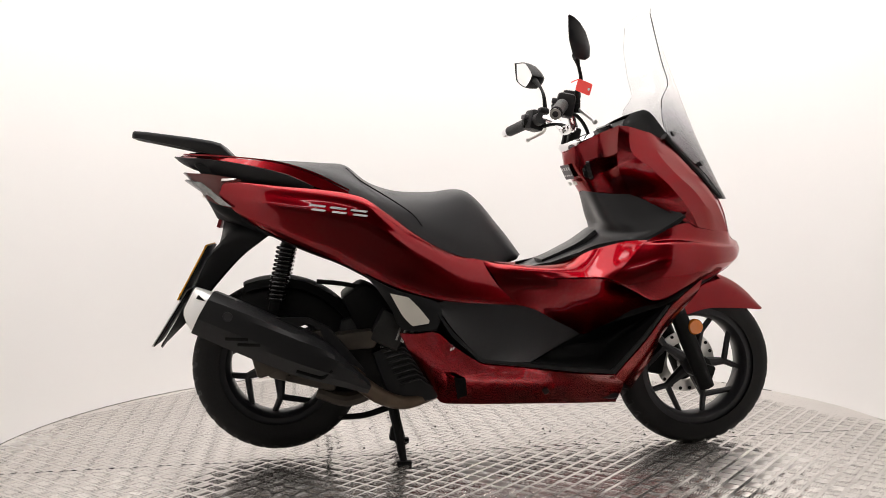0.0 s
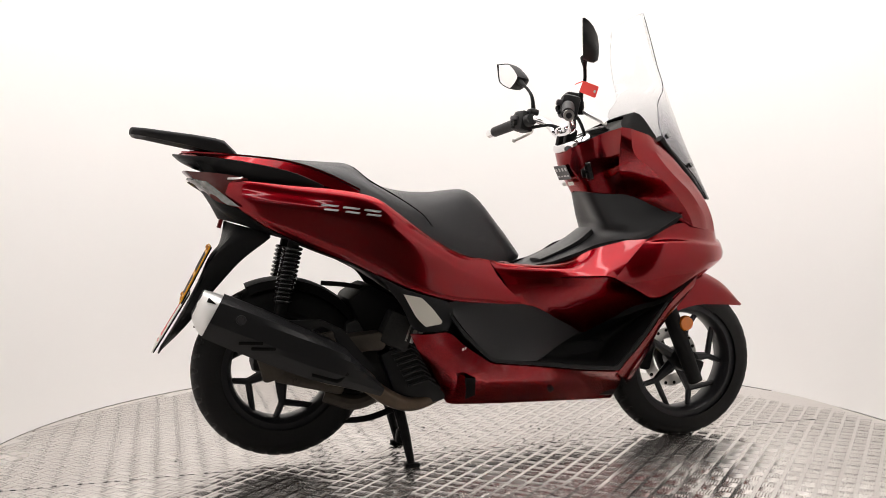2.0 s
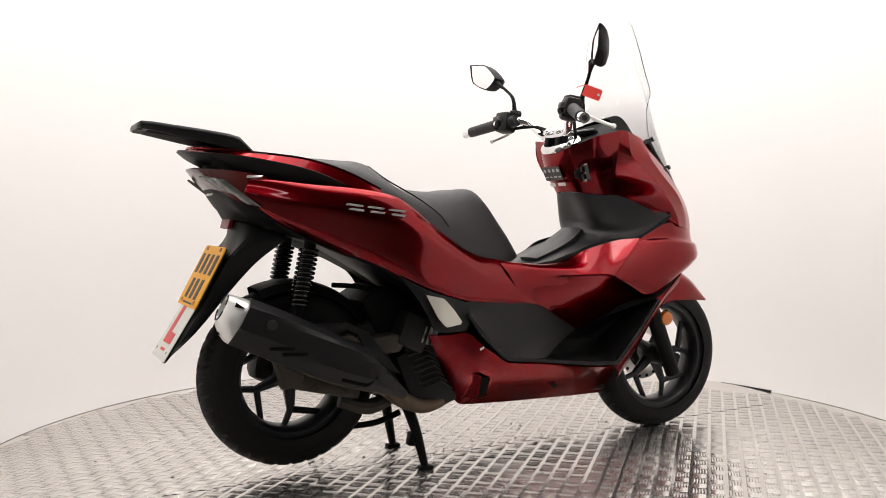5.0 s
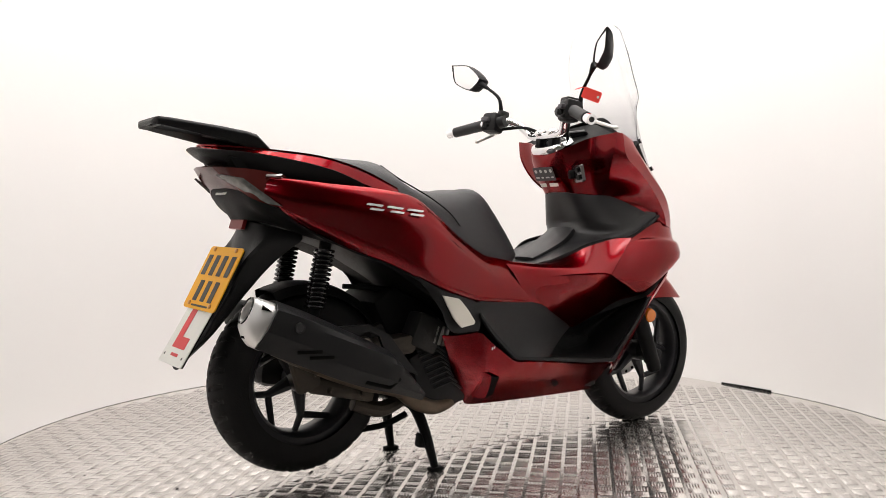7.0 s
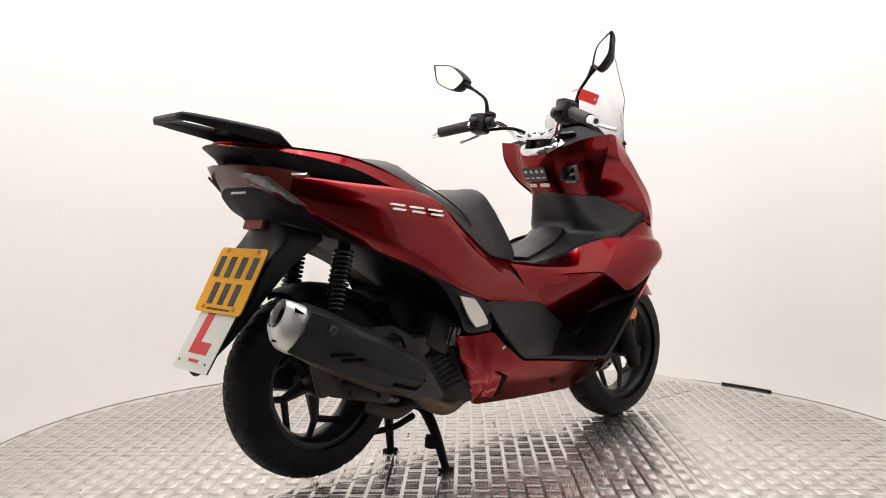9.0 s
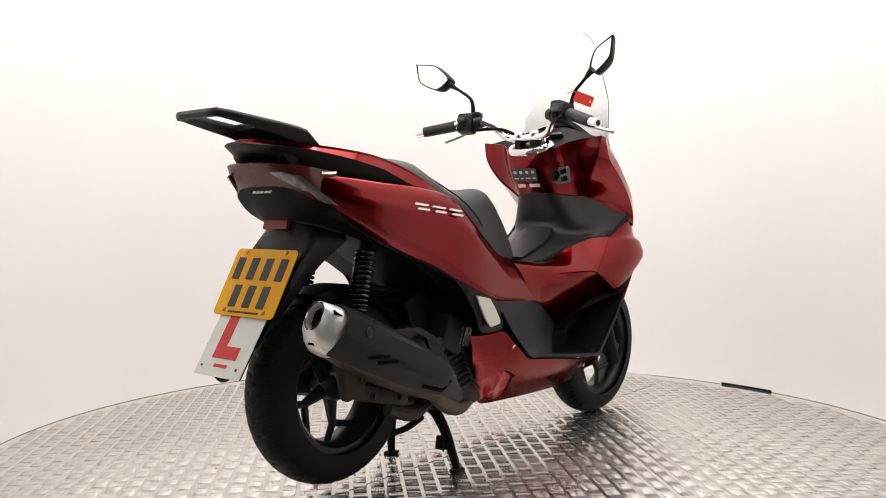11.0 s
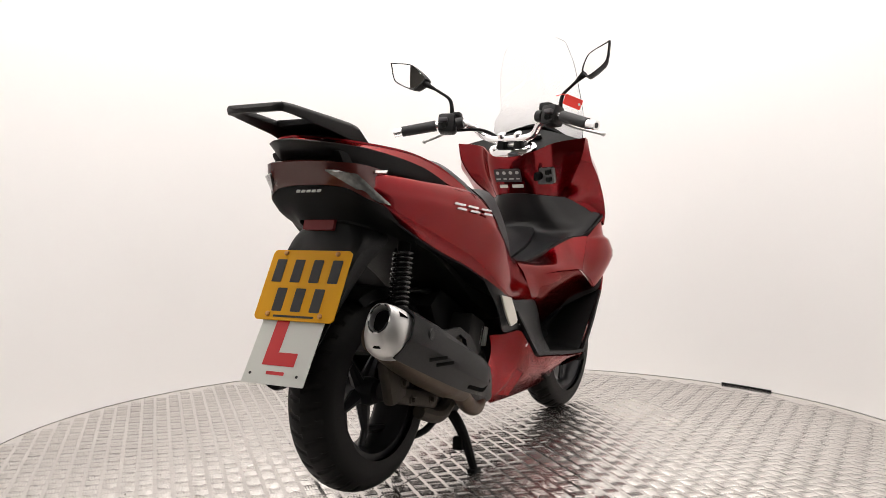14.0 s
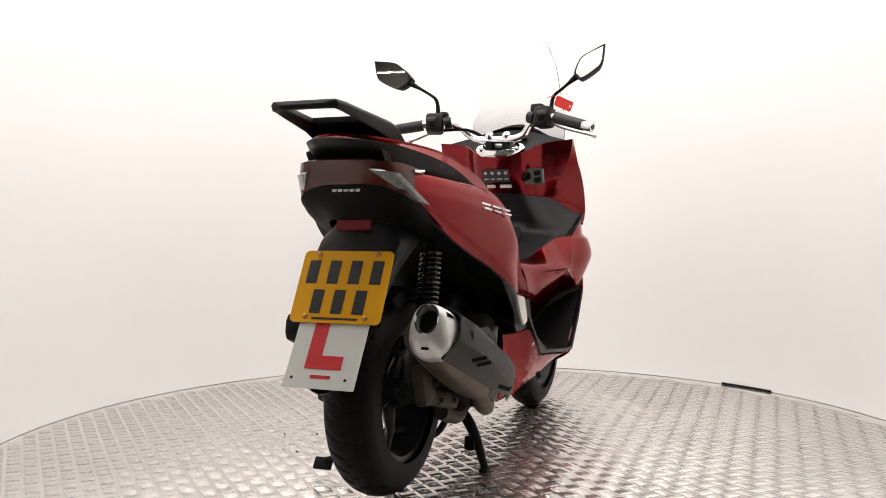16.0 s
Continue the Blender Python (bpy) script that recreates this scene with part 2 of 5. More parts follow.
def lathe(profile, sides=48, m=None, a0=0.0, a1=2 * math.pi):
    """profile of (radius, y) turned round the y axis."""
    bm = bmesh.new()
    full = abs(a1 - a0) > 6.28
    k = sides if full else sides + 1
    rings = []
    for i in range(k):
        a = a0 + (a1 - a0) * i / sides
        rings.append([bm.verts.new((r * math.cos(a), y, r * math.sin(a))) for r, y in profile])
    for i in range(sides):
        u, v = rings[i], rings[(i + 1) % k]
        for j in range(len(profile) - 1):
            bm.faces.new([u[j], v[j], v[j + 1], u[j + 1]])
    bmesh.ops.remove_doubles(bm, verts=bm.verts, dist=1e-5)
    if m is not None:
        bmesh.ops.transform(bm, matrix=m, verts=bm.verts)
    return bm


def join(bm, other):
    """Adds other's faces to bm."""
    me = bpy.data.meshes.new("tmp")
    other.to_mesh(me)
    other.free()
    bm.from_mesh(me)
    bpy.data.meshes.remove(me)
    return bm


def cyl(p, q, r, sides=16, bevel=0.0):
    return tube([p, q], r, sides)


def move(bm, m):
    bmesh.ops.transform(bm, matrix=m, verts=bm.verts)
    return bm


# ---- the studio ----
def ring_wall():
    r0, r1, h = 1.504, 1.72, 3.03
    bm = bmesh.new()
    n = 120
    a0, a1 = radians(-50), radians(231)
    cols = []
    for i in range(n + 1):
        a = a0 + (a1 - a0) * i / n
        c, s = math.cos(a), math.sin(a)
        cols.append([bm.verts.new((0.012 + r * c, 0.045 + r * s, z)) for r, z in ((r0, 0.0015), (r0, h), (r1, h), (r1, 0.0015))])
    for u, v in zip(cols, cols[1:]):
        for j in range(4):
            bm.faces.new([u[j], u[(j + 1) % 4], v[(j + 1) % 4], v[j]])
    bm.faces.new(cols[0])
    bm.faces.new(list(reversed(cols[-1])))
    return tagged(mesh_ob("wall_curved", bm, WALL), "curved white painted studio backdrop wall round the turntable", "wall", kind="structure")


ring_wall()


def slab(name, sx, sy, sz, x, y, z, material, label, category):
    return tagged(mesh_ob(name, box(sx, sy, sz, pose(x, y, z), 0), material, smooth=0), label, category, kind="structure")


slab("floor", 12, 12, 0.1, 0, -2, -0.16, DARKROOM, "plain grey concrete workshop floor below the turntable", "floor")
slab("ceiling", 12, 12, 0.1, 0, -2, 3.65, DARKROOM, "dim workshop ceiling over the studio", "ceiling")
slab("wall_south", 12, 0.1, 3.8, 0, -8, 1.75, DARKROOM, "dim workshop wall behind the camera", "wall")
slab("wall_north", 12, 0.1, 3.8, 0, 4, 1.75, DARKROOM, "dim workshop wall behind the studio", "wall")
slab("wall_west", 0.1, 12, 3.8, -6, -2, 1.75, DARKROOM, "dim workshop side wall", "wall")
slab("wall_east", 0.1, 12, 3.8, 6, -2, 1.75, DARKROOM, "dim workshop side wall", "wall")


def gap_strip():
    """A dark strip that paints the shaded slot under the backdrop's foot."""
    bm = bmesh.new()
    cols = []
    for i in range(13):
        a = math.atan2(1.096 - 0.045, 1.112 - 0.012) + (math.atan2(0.915 - 0.045, 1.27 - 0.012) - math.atan2(1.096 - 0.045, 1.112 - 0.012)) * i / 12
        c, s = math.cos(a), math.sin(a)
        cols.append([bm.verts.new((0.012 + r * c, 0.045 + r * s, z)) for r, z in ((1.5015, 0.001), (1.5015, 0.0085), (1.51, 0.0085), (1.51, 0.001))])
    for u, v in zip(cols, cols[1:]):
        for j in range(4):
            bm.faces.new([u[j], u[(j + 1) % 4], v[(j + 1) % 4], v[j]])
    return tagged(mesh_ob("wall_gap_shade", bm, DULL), "short dark strip painted as the shaded gap at the foot of the white wall", "strip", kind="structure")


gap_strip()


# ---- lamps of the workshop ----
def strip_light(x, y, z):
    top = new("strip_light")
    tagged(top, "lit white fluorescent strip light hung from the ceiling", "lamp")
    part("casing", box(1.3, 0.10, 0.06, pose(0, 0, 0.05), 0.01), WALL, top)
    part("lit_cover", box(1.24, 0.085, 0.03, pose(0, 0, 0.012), 0.01), TUBE, top)
    for dx in (-0.5, 0.5):
        part("hanger_rod", tube([(dx, 0, 0.07), (dx, 0, 3.6 - z)], 0.006, 6), STEEL, top)
    top.matrix_basis = pose(x, y, z, 0, 0, -10)
    return top


strip_light(-1.42, -4.4, 2.02)
# Unseen white board added above the lamps so the paint reflects white.
PANEL = new("bounce_board")
tagged(PANEL, "large unseen white board resting on the curved wall, added to reflect light", "lamp")
part("frame", box(3.5, 3.3, 0.05, pose(0, 0.1, 3.06), 0.01), WALL, PANEL)


# ---- turntable ----
def turntable():
    top = new("turntable")
    tagged(top, "round aluminium five-bar tread plate turntable under the scooter", "turntable")
    disc = lathe([(0.0, 0.0), (1.38, 0.0), (1.47, 0.0), (1.60, 0.0), (1.60, -0.06), (0.0, -0.06)], 160, Matrix.Rotation(radians(90), 4, "X"))
    for v in disc.verts:  # the rim is slightly sprung upward on one sector
        a = math.degrees(math.atan2(v.co.y, v.co.x))
        if math.hypot(v.co.x, v.co.y) > 1.4 and v.co.z > -0.01 and 15 < a < 62:
            v.co.z += 0.0095 * min(1, (a - 15) / 8, (62 - a) / 8) * (1.0 if math.hypot(v.co.x, v.co.y) > 1.5 else 0.55)
    part("deck", disc, PLATE, top, smooth=20)
    verts, faces = [], []
    p, turn = 0.047, radians(-34.2)
    ca, sa = math.cos(turn), math.sin(turn)
    k = int(1.5 / p) + 1
    for i in range(-k, k + 1):
        for j in range(-k, k + 1):
            cx, cy = i * p, j * p
            if math.hypot(cx, cy) > 1.475 or cx * sa + cy * ca < -5:
                continue
            odd = (i + j) % 2
            for b in range(5):
                o = (b - 2) * 0.0076
                ln, wd, hh = 0.0185, 0.0034, 0.0016
                base = len(verts)
                for u, v, z in ((-ln, -wd, 0), (ln, -wd, 0), (ln, wd, 0), (-ln, wd, 0),
                                (-ln * 0.86, -wd * 0.4, hh), (ln * 0.86, -wd * 0.4, hh), (ln * 0.86, wd * 0.4, hh), (-ln * 0.86, wd * 0.4, hh)):
                    x, y = (u, v + o) if odd else (v + o, u)
                    x, y = cx + x, cy + y
                    verts.append((x * ca - y * sa, x * sa + y * ca, z + 0.0002))
                for f in ((4, 5, 6, 7), (0, 1, 5, 4), (1, 2, 6, 5), (2, 3, 7, 6), (3, 0, 4, 7)):
                    faces.append([base + q for q in f])
    me = bpy.data.meshes.new("tread_pattern")
    me.from_pydata(verts, [], faces)
    me.materials.append(TREAD)
    me.shade_smooth()
    ob = new("tread_pattern", me)
    ob.parent = top
    tagged(ob, kind="stuff")
    seam = box(2.9, 0.0022, 0.0012, pose(0.0, 0.0, 0.0004, 0, 0, 11.3) , 0)
    part("plate_seam", move(seam, Matrix.Translation((-0.11, -0.025, 0))), DULL, top, "dark seam between two plates")
    rnd = random.Random(4)
    gv, gf = [], []
    for k in range(150):
        x, y = rnd.gauss(0.15, 0.42), rnd.gauss(0.12, 0.2)
        r = rnd.uniform(0.0015, 0.0052)
        base = len(gv)
        for q in range(6):
            a = 2 * math.pi * q / 6
            rr = r * rnd.uniform(0.7, 1.2)
            gv.append((x + rr * math.cos(a), y + rr * math.sin(a), 0.0015))
        gv.append((x, y, 0.0015 + r * 0.6))
        gf += [[base + q, base + (q + 1) % 6, base + 6] for q in range(6)]
    me = bpy.data.meshes.new("grit")
    me.from_pydata(gv, [], gf)
    me.materials.append(DULL)
    grit = new("grit", me)
    grit.parent = top
    tagged(grit, "dark specks of grit", kind="stuff")
    return top


TABLE = turntable()

# ---- the scooter: x forward, y to its left, z up ----
BIKE = new("scooter")
tagged(BIKE, "glossy dark red scooter with tall clear screen on centre stand", "scooter")
B = BIKE

# rear flank panels
PANEL_TOP = [(-0.762, -0.110, 0.821), (-0.668, -0.145, 0.824), (-0.542, -0.172, 0.810), (-0.416, -0.188, 0.797), (-0.322, -0.196, 0.778), (-0.258, -0.197, 0.737), (-0.161, -0.186, 0.667), (-0.061, -0.166, 0.615), (0.029, -0.150, 0.596)]
PANEL_MID = [(-0.758, -0.118, 0.808), (-0.658, -0.168, 0.773), (-0.540, -0.205, 0.753), (-0.417, -0.225, 0.730), (-0.308, -0.236, 0.700), (-0.230, -0.236, 0.653), (-0.134, -0.214, 0.597), (-0.020, -0.188, 0.541), (0.067, -0.170, 0.530)]
PANEL_LOW = [(-0.751, -0.120, 0.795), (-0.651, -0.158, 0.727), (-0.570, -0.178, 0.681), (-0.479, -0.195, 0.639), (-0.385, -0.212, 0.603), (-0.307, -0.226, 0.563), (-0.229, -0.228, 0.519), (-0.108, -0.204, 0.484), (0.128, -0.165, 0.468)]
PANEL_SHARE = (0.0, 0.35, 0.7, 1.0, 1.0, 1.0, 0.9, 0.6, 0.0)
both_nets("side_panel", [
    PANEL_TOP,
    swell(between(PANEL_TOP, PANEL_MID, 0.10), -0.010, 0.006, PANEL_SHARE),
    swell(between(PANEL_TOP, PANEL_MID, 0.32), -0.015, 0.002, PANEL_SHARE),
    swell(between(PANEL_TOP, PANEL_MID, 0.62), -0.010, 0.0, PANEL_SHARE),
    PANEL_MID,
    between(PANEL_MID, PANEL_LOW, 0.45, -0.002),
    between(PANEL_MID, PANEL_LOW, 0.80, -0.001),
    between(PANEL_LOW, PANEL_LOW, 0.0, 0.010, last=0),
], RED, B, per=5, cross=4)

both_nets("panel_lining", [
    [(p[0], p[1] + 0.004, p[2] - 0.004) for p in PANEL_LOW[:8]],
    [(p[0], p[1] * 0.8, p[2] + 0.006) for p in PANEL_LOW[:8]],
    [(p[0], p[1] * 0.5, p[2] + 0.030) for p in PANEL_LOW[:8]],
], DULL, B, "dull black lining inside the rear panel", per=3, cross=2)

# middle body beside the tunnel
LEDGE_TOP = [(0.029, -0.150, 0.596), (0.098, -0.125, 0.583), (0.188, -0.105, 0.569), (0.286, -0.125, 0.589), (0.365, -0.150, 0.627), (0.445, -0.168, 0.646), (0.512, -0.206, 0.652)]
LEDGE_LOW = [(0.056, -0.167, 0.557), (0.137, -0.170, 0.543), (0.205, -0.180, 0.542), (0.267, -0.198, 0.545), (0.329, -0.216, 0.546), (0.370, -0.226, 0.546), (0.396, -0.230, 0.541)]
LEDGE_SHARE = (0.0, 0.7, 0.9, 0.4, 0.0, -0.1, 0.0)
both_nets("centre_cover", [
    LEDGE_TOP,
    swell(between(LEDGE_TOP, LEDGE_LOW, 0.35), -0.012, 0.018, LEDGE_SHARE),
    swell(between(LEDGE_TOP, LEDGE_LOW, 0.70), -0.014, 0.018, LEDGE_SHARE),
    swell(between(LEDGE_TOP, LEDGE_LOW, 0.92), -0.005, 0.006, LEDGE_SHARE),
    LEDGE_LOW,
], RED, B, per=5, cross=4)
KNEE_TOP = LEDGE_LOW[:-1] + [(0.392, -0.229, 0.540), (0.461, -0.225, 0.512), (0.542, -0.215, 0.476)]
both_nets("knee_cover", [
    KNEE_TOP,
    [(0.072, -0.171, 0.530), (0.150, -0.172, 0.518), (0.222, -0.182, 0.512), (0.285, -0.188, 0.508), (0.342, -0.190, 0.505), (0.378, -0.192, 0.506), (0.402, -0.192, 0.506), (0.470, -0.195, 0.494), (0.544, -0.205, 0.472)],
    [(0.095, -0.169, 0.498), (0.166, -0.165, 0.484), (0.240, -0.160, 0.462), (0.305, -0.148, 0.444), (0.355, -0.144, 0.438), (0.395, -0.148, 0.442), (0.430, -0.155, 0.450), (0.485, -0.175, 0.468), (0.546, -0.198, 0.468)],
    [(0.128, -0.165, 0.468), (0.183, -0.155, 0.454), (0.261, -0.130, 0.414), (0.310, -0.114, 0.390), (0.345, -0.106, 0.371), (0.385, -0.114, 0.388), (0.430, -0.133, 0.414), (0.490, -0.160, 0.446), (0.548, -0.192, 0.463)],
], RED, B, per=4, cross=4)
SHELF = [(0.512, -0.206, 0.652), (0.604, -0.215, 0.700), (0.668, -0.200, 0.694), (0.738, -0.160, 0.682), (0.806, -0.095, 0.674), (0.848, 0.000, 0.684)]
BEAK = [(0.503, -0.208, 0.643), (0.575, -0.232, 0.645), (0.651, -0.230, 0.640), (0.730, -0.195, 0.632), (0.817, -0.110, 0.628), (0.880, 0.000, 0.640)]
BEAK_MID = [(0.454, -0.218, 0.597), (0.516, -0.246, 0.578), (0.612, -0.252, 0.577), (0.712, -0.222, 0.583), (0.818, -0.118, 0.590), (0.890, 0.000, 0.610)]
BEAK_LOW = [(0.396, -0.230, 0.541), (0.461, -0.226, 0.512), (0.542, -0.218, 0.476), (0.632, -0.205, 0.515), (0.758, -0.120, 0.548), (0.866, 0.000, 0.574)]
both_nets("front_flank", [
    SHELF,
    between(SHELF, BEAK, 0.55, 0.006, -0.010, first=0),
    BEAK,
    between(BEAK, BEAK_MID, 0.12, -0.003, first=0),
    BEAK_MID,
    between(BEAK_MID, BEAK_LOW, 0.92, -0.003, first=0),
    BEAK_LOW,
], RED, B, angle=28, per=5, cross=3)

# upper front fairing
both_nets("front_fairing", [
    [(0.413, -0.238, 0.984), (0.413, -0.225, 0.921), (0.432, -0.187, 0.853), (0.484, -0.138, 0.789), (0.546, -0.182, 0.755), (0.622, -0.220, 0.710)],
    [(0.445, -0.233, 0.981), (0.448, -0.247, 0.908), (0.504, -0.247, 0.863), (0.574, -0.241, 0.802), (0.633, -0.230, 0.736), (0.663, -0.215, 0.691)],
    [(0.523, -0.195, 0.967), (0.536, -0.224, 0.907), (0.584, -0.226, 0.852), (0.655, -0.212, 0.794), (0.704, -0.192, 0.736), (0.727, -0.175, 0.680)],
    [(0.604, -0.140, 0.939), (0.647, -0.155, 0.880), (0.702, -0.148, 0.826), (0.750, -0.138, 0.770), (0.784, -0.124, 0.713), (0.804, -0.106, 0.665)],
    [(0.655, 0.000, 0.972), (0.728, 0.000, 0.900), (0.779, 0.000, 0.840), (0.814, 0.000, 0.786), (0.838, 0.000, 0.735), (0.852, 0.000, 0.680)],
], RED, B, angle=20, per=5, cross=4, soft_v=False)

# leg shield and tunnel
SHIELD = [
    [(0.413, -0.238, 0.984), (0.388, -0.140, 0.970), (0.330, -0.075, 0.936), (0.319, 0.000, 0.928)],
    [(0.413, -0.225, 0.921), (0.394, -0.138, 0.914), (0.338, -0.078, 0.905), (0.317, 0.000, 0.906)],
    [(0.432, -0.187, 0.853), (0.408, -0.125, 0.856), (0.353, -0.076, 0.862), (0.324, 0.000, 0.872)],
    [(0.484, -0.138, 0.789), (0.442, -0.108, 0.793), (0.386, -0.070, 0.799), (0.374, 0.000, 0.804)],
]
part("leg_shield", net(wrap(SHIELD), per=8, cross=6), RED, B, "glossy red inner leg shield", 40)
TUNNEL = [
    [(0.486, -0.137, 0.790), (0.443, -0.108, 0.791), (0.387, -0.070, 0.797), (0.376, 0.000, 0.802)],
    [(0.547, -0.181, 0.756), (0.480, -0.145, 0.731), (0.412, -0.095, 0.724), (0.412, 0.000, 0.725)],
    [(0.620, -0.220, 0.722), (0.512, -0.175, 0.688), (0.426, -0.110, 0.697), (0.421, 0.000, 0.702)],
    [(0.516, -0.194, 0.655), (0.457, -0.160, 0.657), (0.415, -0.090, 0.669), (0.401, 0.000, 0.672)],
    [(0.364, -0.152, 0.630), (0.355, -0.125, 0.629), (0.340, -0.070, 0.629), (0.329, 0.000, 0.621)],
    [(0.191, -0.107, 0.569), (0.197, -0.080, 0.569), (0.202, -0.050, 0.571), (0.209, 0.000, 0.570)],
]
part("tunnel_cover", sheet(wrap(TUNNEL), n=41, across=6), SATINBLACK, B, "satin black centre tunnel cover", 30)
part("fuel_lid", net(wrap([
    [(0.399, -0.058, 0.684), (0.397, -0.030, 0.688), (0.396, 0.000, 0.689)],
    [(0.352, -0.066, 0.650), (0.346, -0.033, 0.651), (0.344, 0.000, 0.650)],
    [(0.298, -0.062, 0.622), (0.294, -0.031, 0.622), (0.292, 0.000, 0.622)],
    [(0.232, -0.048, 0.592), (0.230, -0.024, 0.594), (0.229, 0.000, 0.594)],
]), per=3, cross=4, thick=0.016), SATINBLACK, B, "satin black fuel filler lid on the tunnel", 40)
both("tunnel_trim", [
    [(0.619, -0.226, 0.729), (0.513, -0.200, 0.662), (0.444, -0.172, 0.654), (0.363, -0.156, 0.637), (0.285, -0.128, 0.599), (0.187, -0.108, 0.578)],
    [(0.619, -0.226, 0.719), (0.513, -0.202, 0.649), (0.444, -0.172, 0.641), (0.363, -0.156, 0.620), (0.285, -0.130, 0.584), (0.187, -0.110, 0.566)],
], BLACK, B, n=24, across=1, thick=0.006)

part("front_block", prism([(0.575, 0.000, 0.738), (0.697, 0.000, 0.717), (0.735, 0.000, 0.678), (0.632, 0.000, 0.649), (0.558, 0.000, 0.674)], -0.17, 0.17, 0.01), DULL, B)

# foot panels
both("foot_panel", [
    [(-0.107, -0.202, 0.482), (-0.029, -0.184, 0.493), (0.070, -0.170, 0.483), (0.176, -0.152, 0.458), (0.261, -0.128, 0.412), (0.345, -0.098, 0.373)],
    [(-0.098, -0.214, 0.446), (-0.059, -0.226, 0.394), (0.015, -0.222, 0.319), (0.064, -0.220, 0.310), (0.111, -0.218, 0.306), (0.156, -0.215, 0.303)],
], BLACK, B, n=26, across=6, bulge=-0.008)
both("foot_well", [
    [(0.342, -0.098, 0.371), (0.396, -0.115, 0.393), (0.475, -0.140, 0.430), (0.536, -0.165, 0.456), (0.566, -0.222, 0.465)],
    [(0.270, -0.100, 0.333), (0.372, -0.080, 0.334), (0.460, -0.085, 0.363), (0.536, -0.120, 0.413), (0.567, -0.222, 0.458)],
    [(0.202, -0.130, 0.296), (0.301, -0.115, 0.284), (0.398, -0.115, 0.290), (0.495, -0.160, 0.381), (0.567, -0.222, 0.451)],
    [(0.155, -0.218, 0.302), (0.264, -0.218, 0.287), (0.403, -0.218, 0.272), (0.491, -0.220, 0.364), (0.566, -0.223, 0.445)],
], DULL, B, n=30, across=5, smooth=False, angle=60)
both("foot_rim", [
    [(-0.108, -0.219, 0.453), (-0.066, -0.231, 0.395), (0.013, -0.229, 0.320), (0.154, -0.226, 0.303), (0.295, -0.226, 0.286), (0.400, -0.226, 0.279), (0.488, -0.228, 0.374), (0.562, -0.228, 0.464)],
    [(-0.108, -0.221, 0.443), (-0.073, -0.233, 0.387), (0.010, -0.231, 0.311), (0.153, -0.228, 0.294), (0.295, -0.228, 0.276), (0.406, -0.228, 0.268), (0.496, -0.230, 0.367), (0.571, -0.229, 0.464)],
], BLACK, B, n=40, across=1, thick=0.01, smooth=False)

both("bay_trim", [
    [(0.434, -0.134, 0.423), (0.529, -0.183, 0.468), (0.583, -0.200, 0.504), (0.685, -0.193, 0.556)],
    [(0.435, -0.130, 0.407), (0.527, -0.190, 0.447), (0.573, -0.226, 0.470), (0.681, -0.203, 0.535)],
], DULL, B, n=16, across=2)

# lower red skirts
both("lower_skirt", [
    [(-0.215, -0.190, 0.397), (-0.171, -0.212, 0.396), (-0.114, -0.235, 0.405), (-0.069, -0.238, 0.363), (0.014, -0.228, 0.307), (0.154, -0.226, 0.292), (0.296, -0.226, 0.274), (0.407, -0.226, 0.266)],
    [(-0.188, -0.180, 0.347), (-0.136, -0.195, 0.313), (-0.082, -0.215, 0.291), (-0.016, -0.212, 0.268), (0.069, -0.200, 0.251), (0.188, -0.190, 0.237), (0.331, -0.165, 0.226), (0.464, -0.130, 0.223)],
    [(-0.152, -0.150, 0.289), (-0.116, -0.130, 0.218), (-0.088, -0.122, 0.178), (-0.001, -0.122, 0.174), (0.085, -0.120, 0.171), (0.207, -0.112, 0.167), (0.354, -0.088, 0.159), (0.463, -0.060, 0.152)],
], RED, B, n=34, across=5, smooth=False, angle=20)
both("front_strip", [
    [(0.404, -0.226, 0.262), (0.497, -0.229, 0.364), (0.569, -0.234, 0.459), (0.677, -0.205, 0.539)],
    [(0.489, -0.120, 0.204), (0.548, -0.140, 0.301), (0.576, -0.165, 0.381), (0.668, -0.170, 0.485)],
], RED, B, n=20, across=4, bulge=0.01)

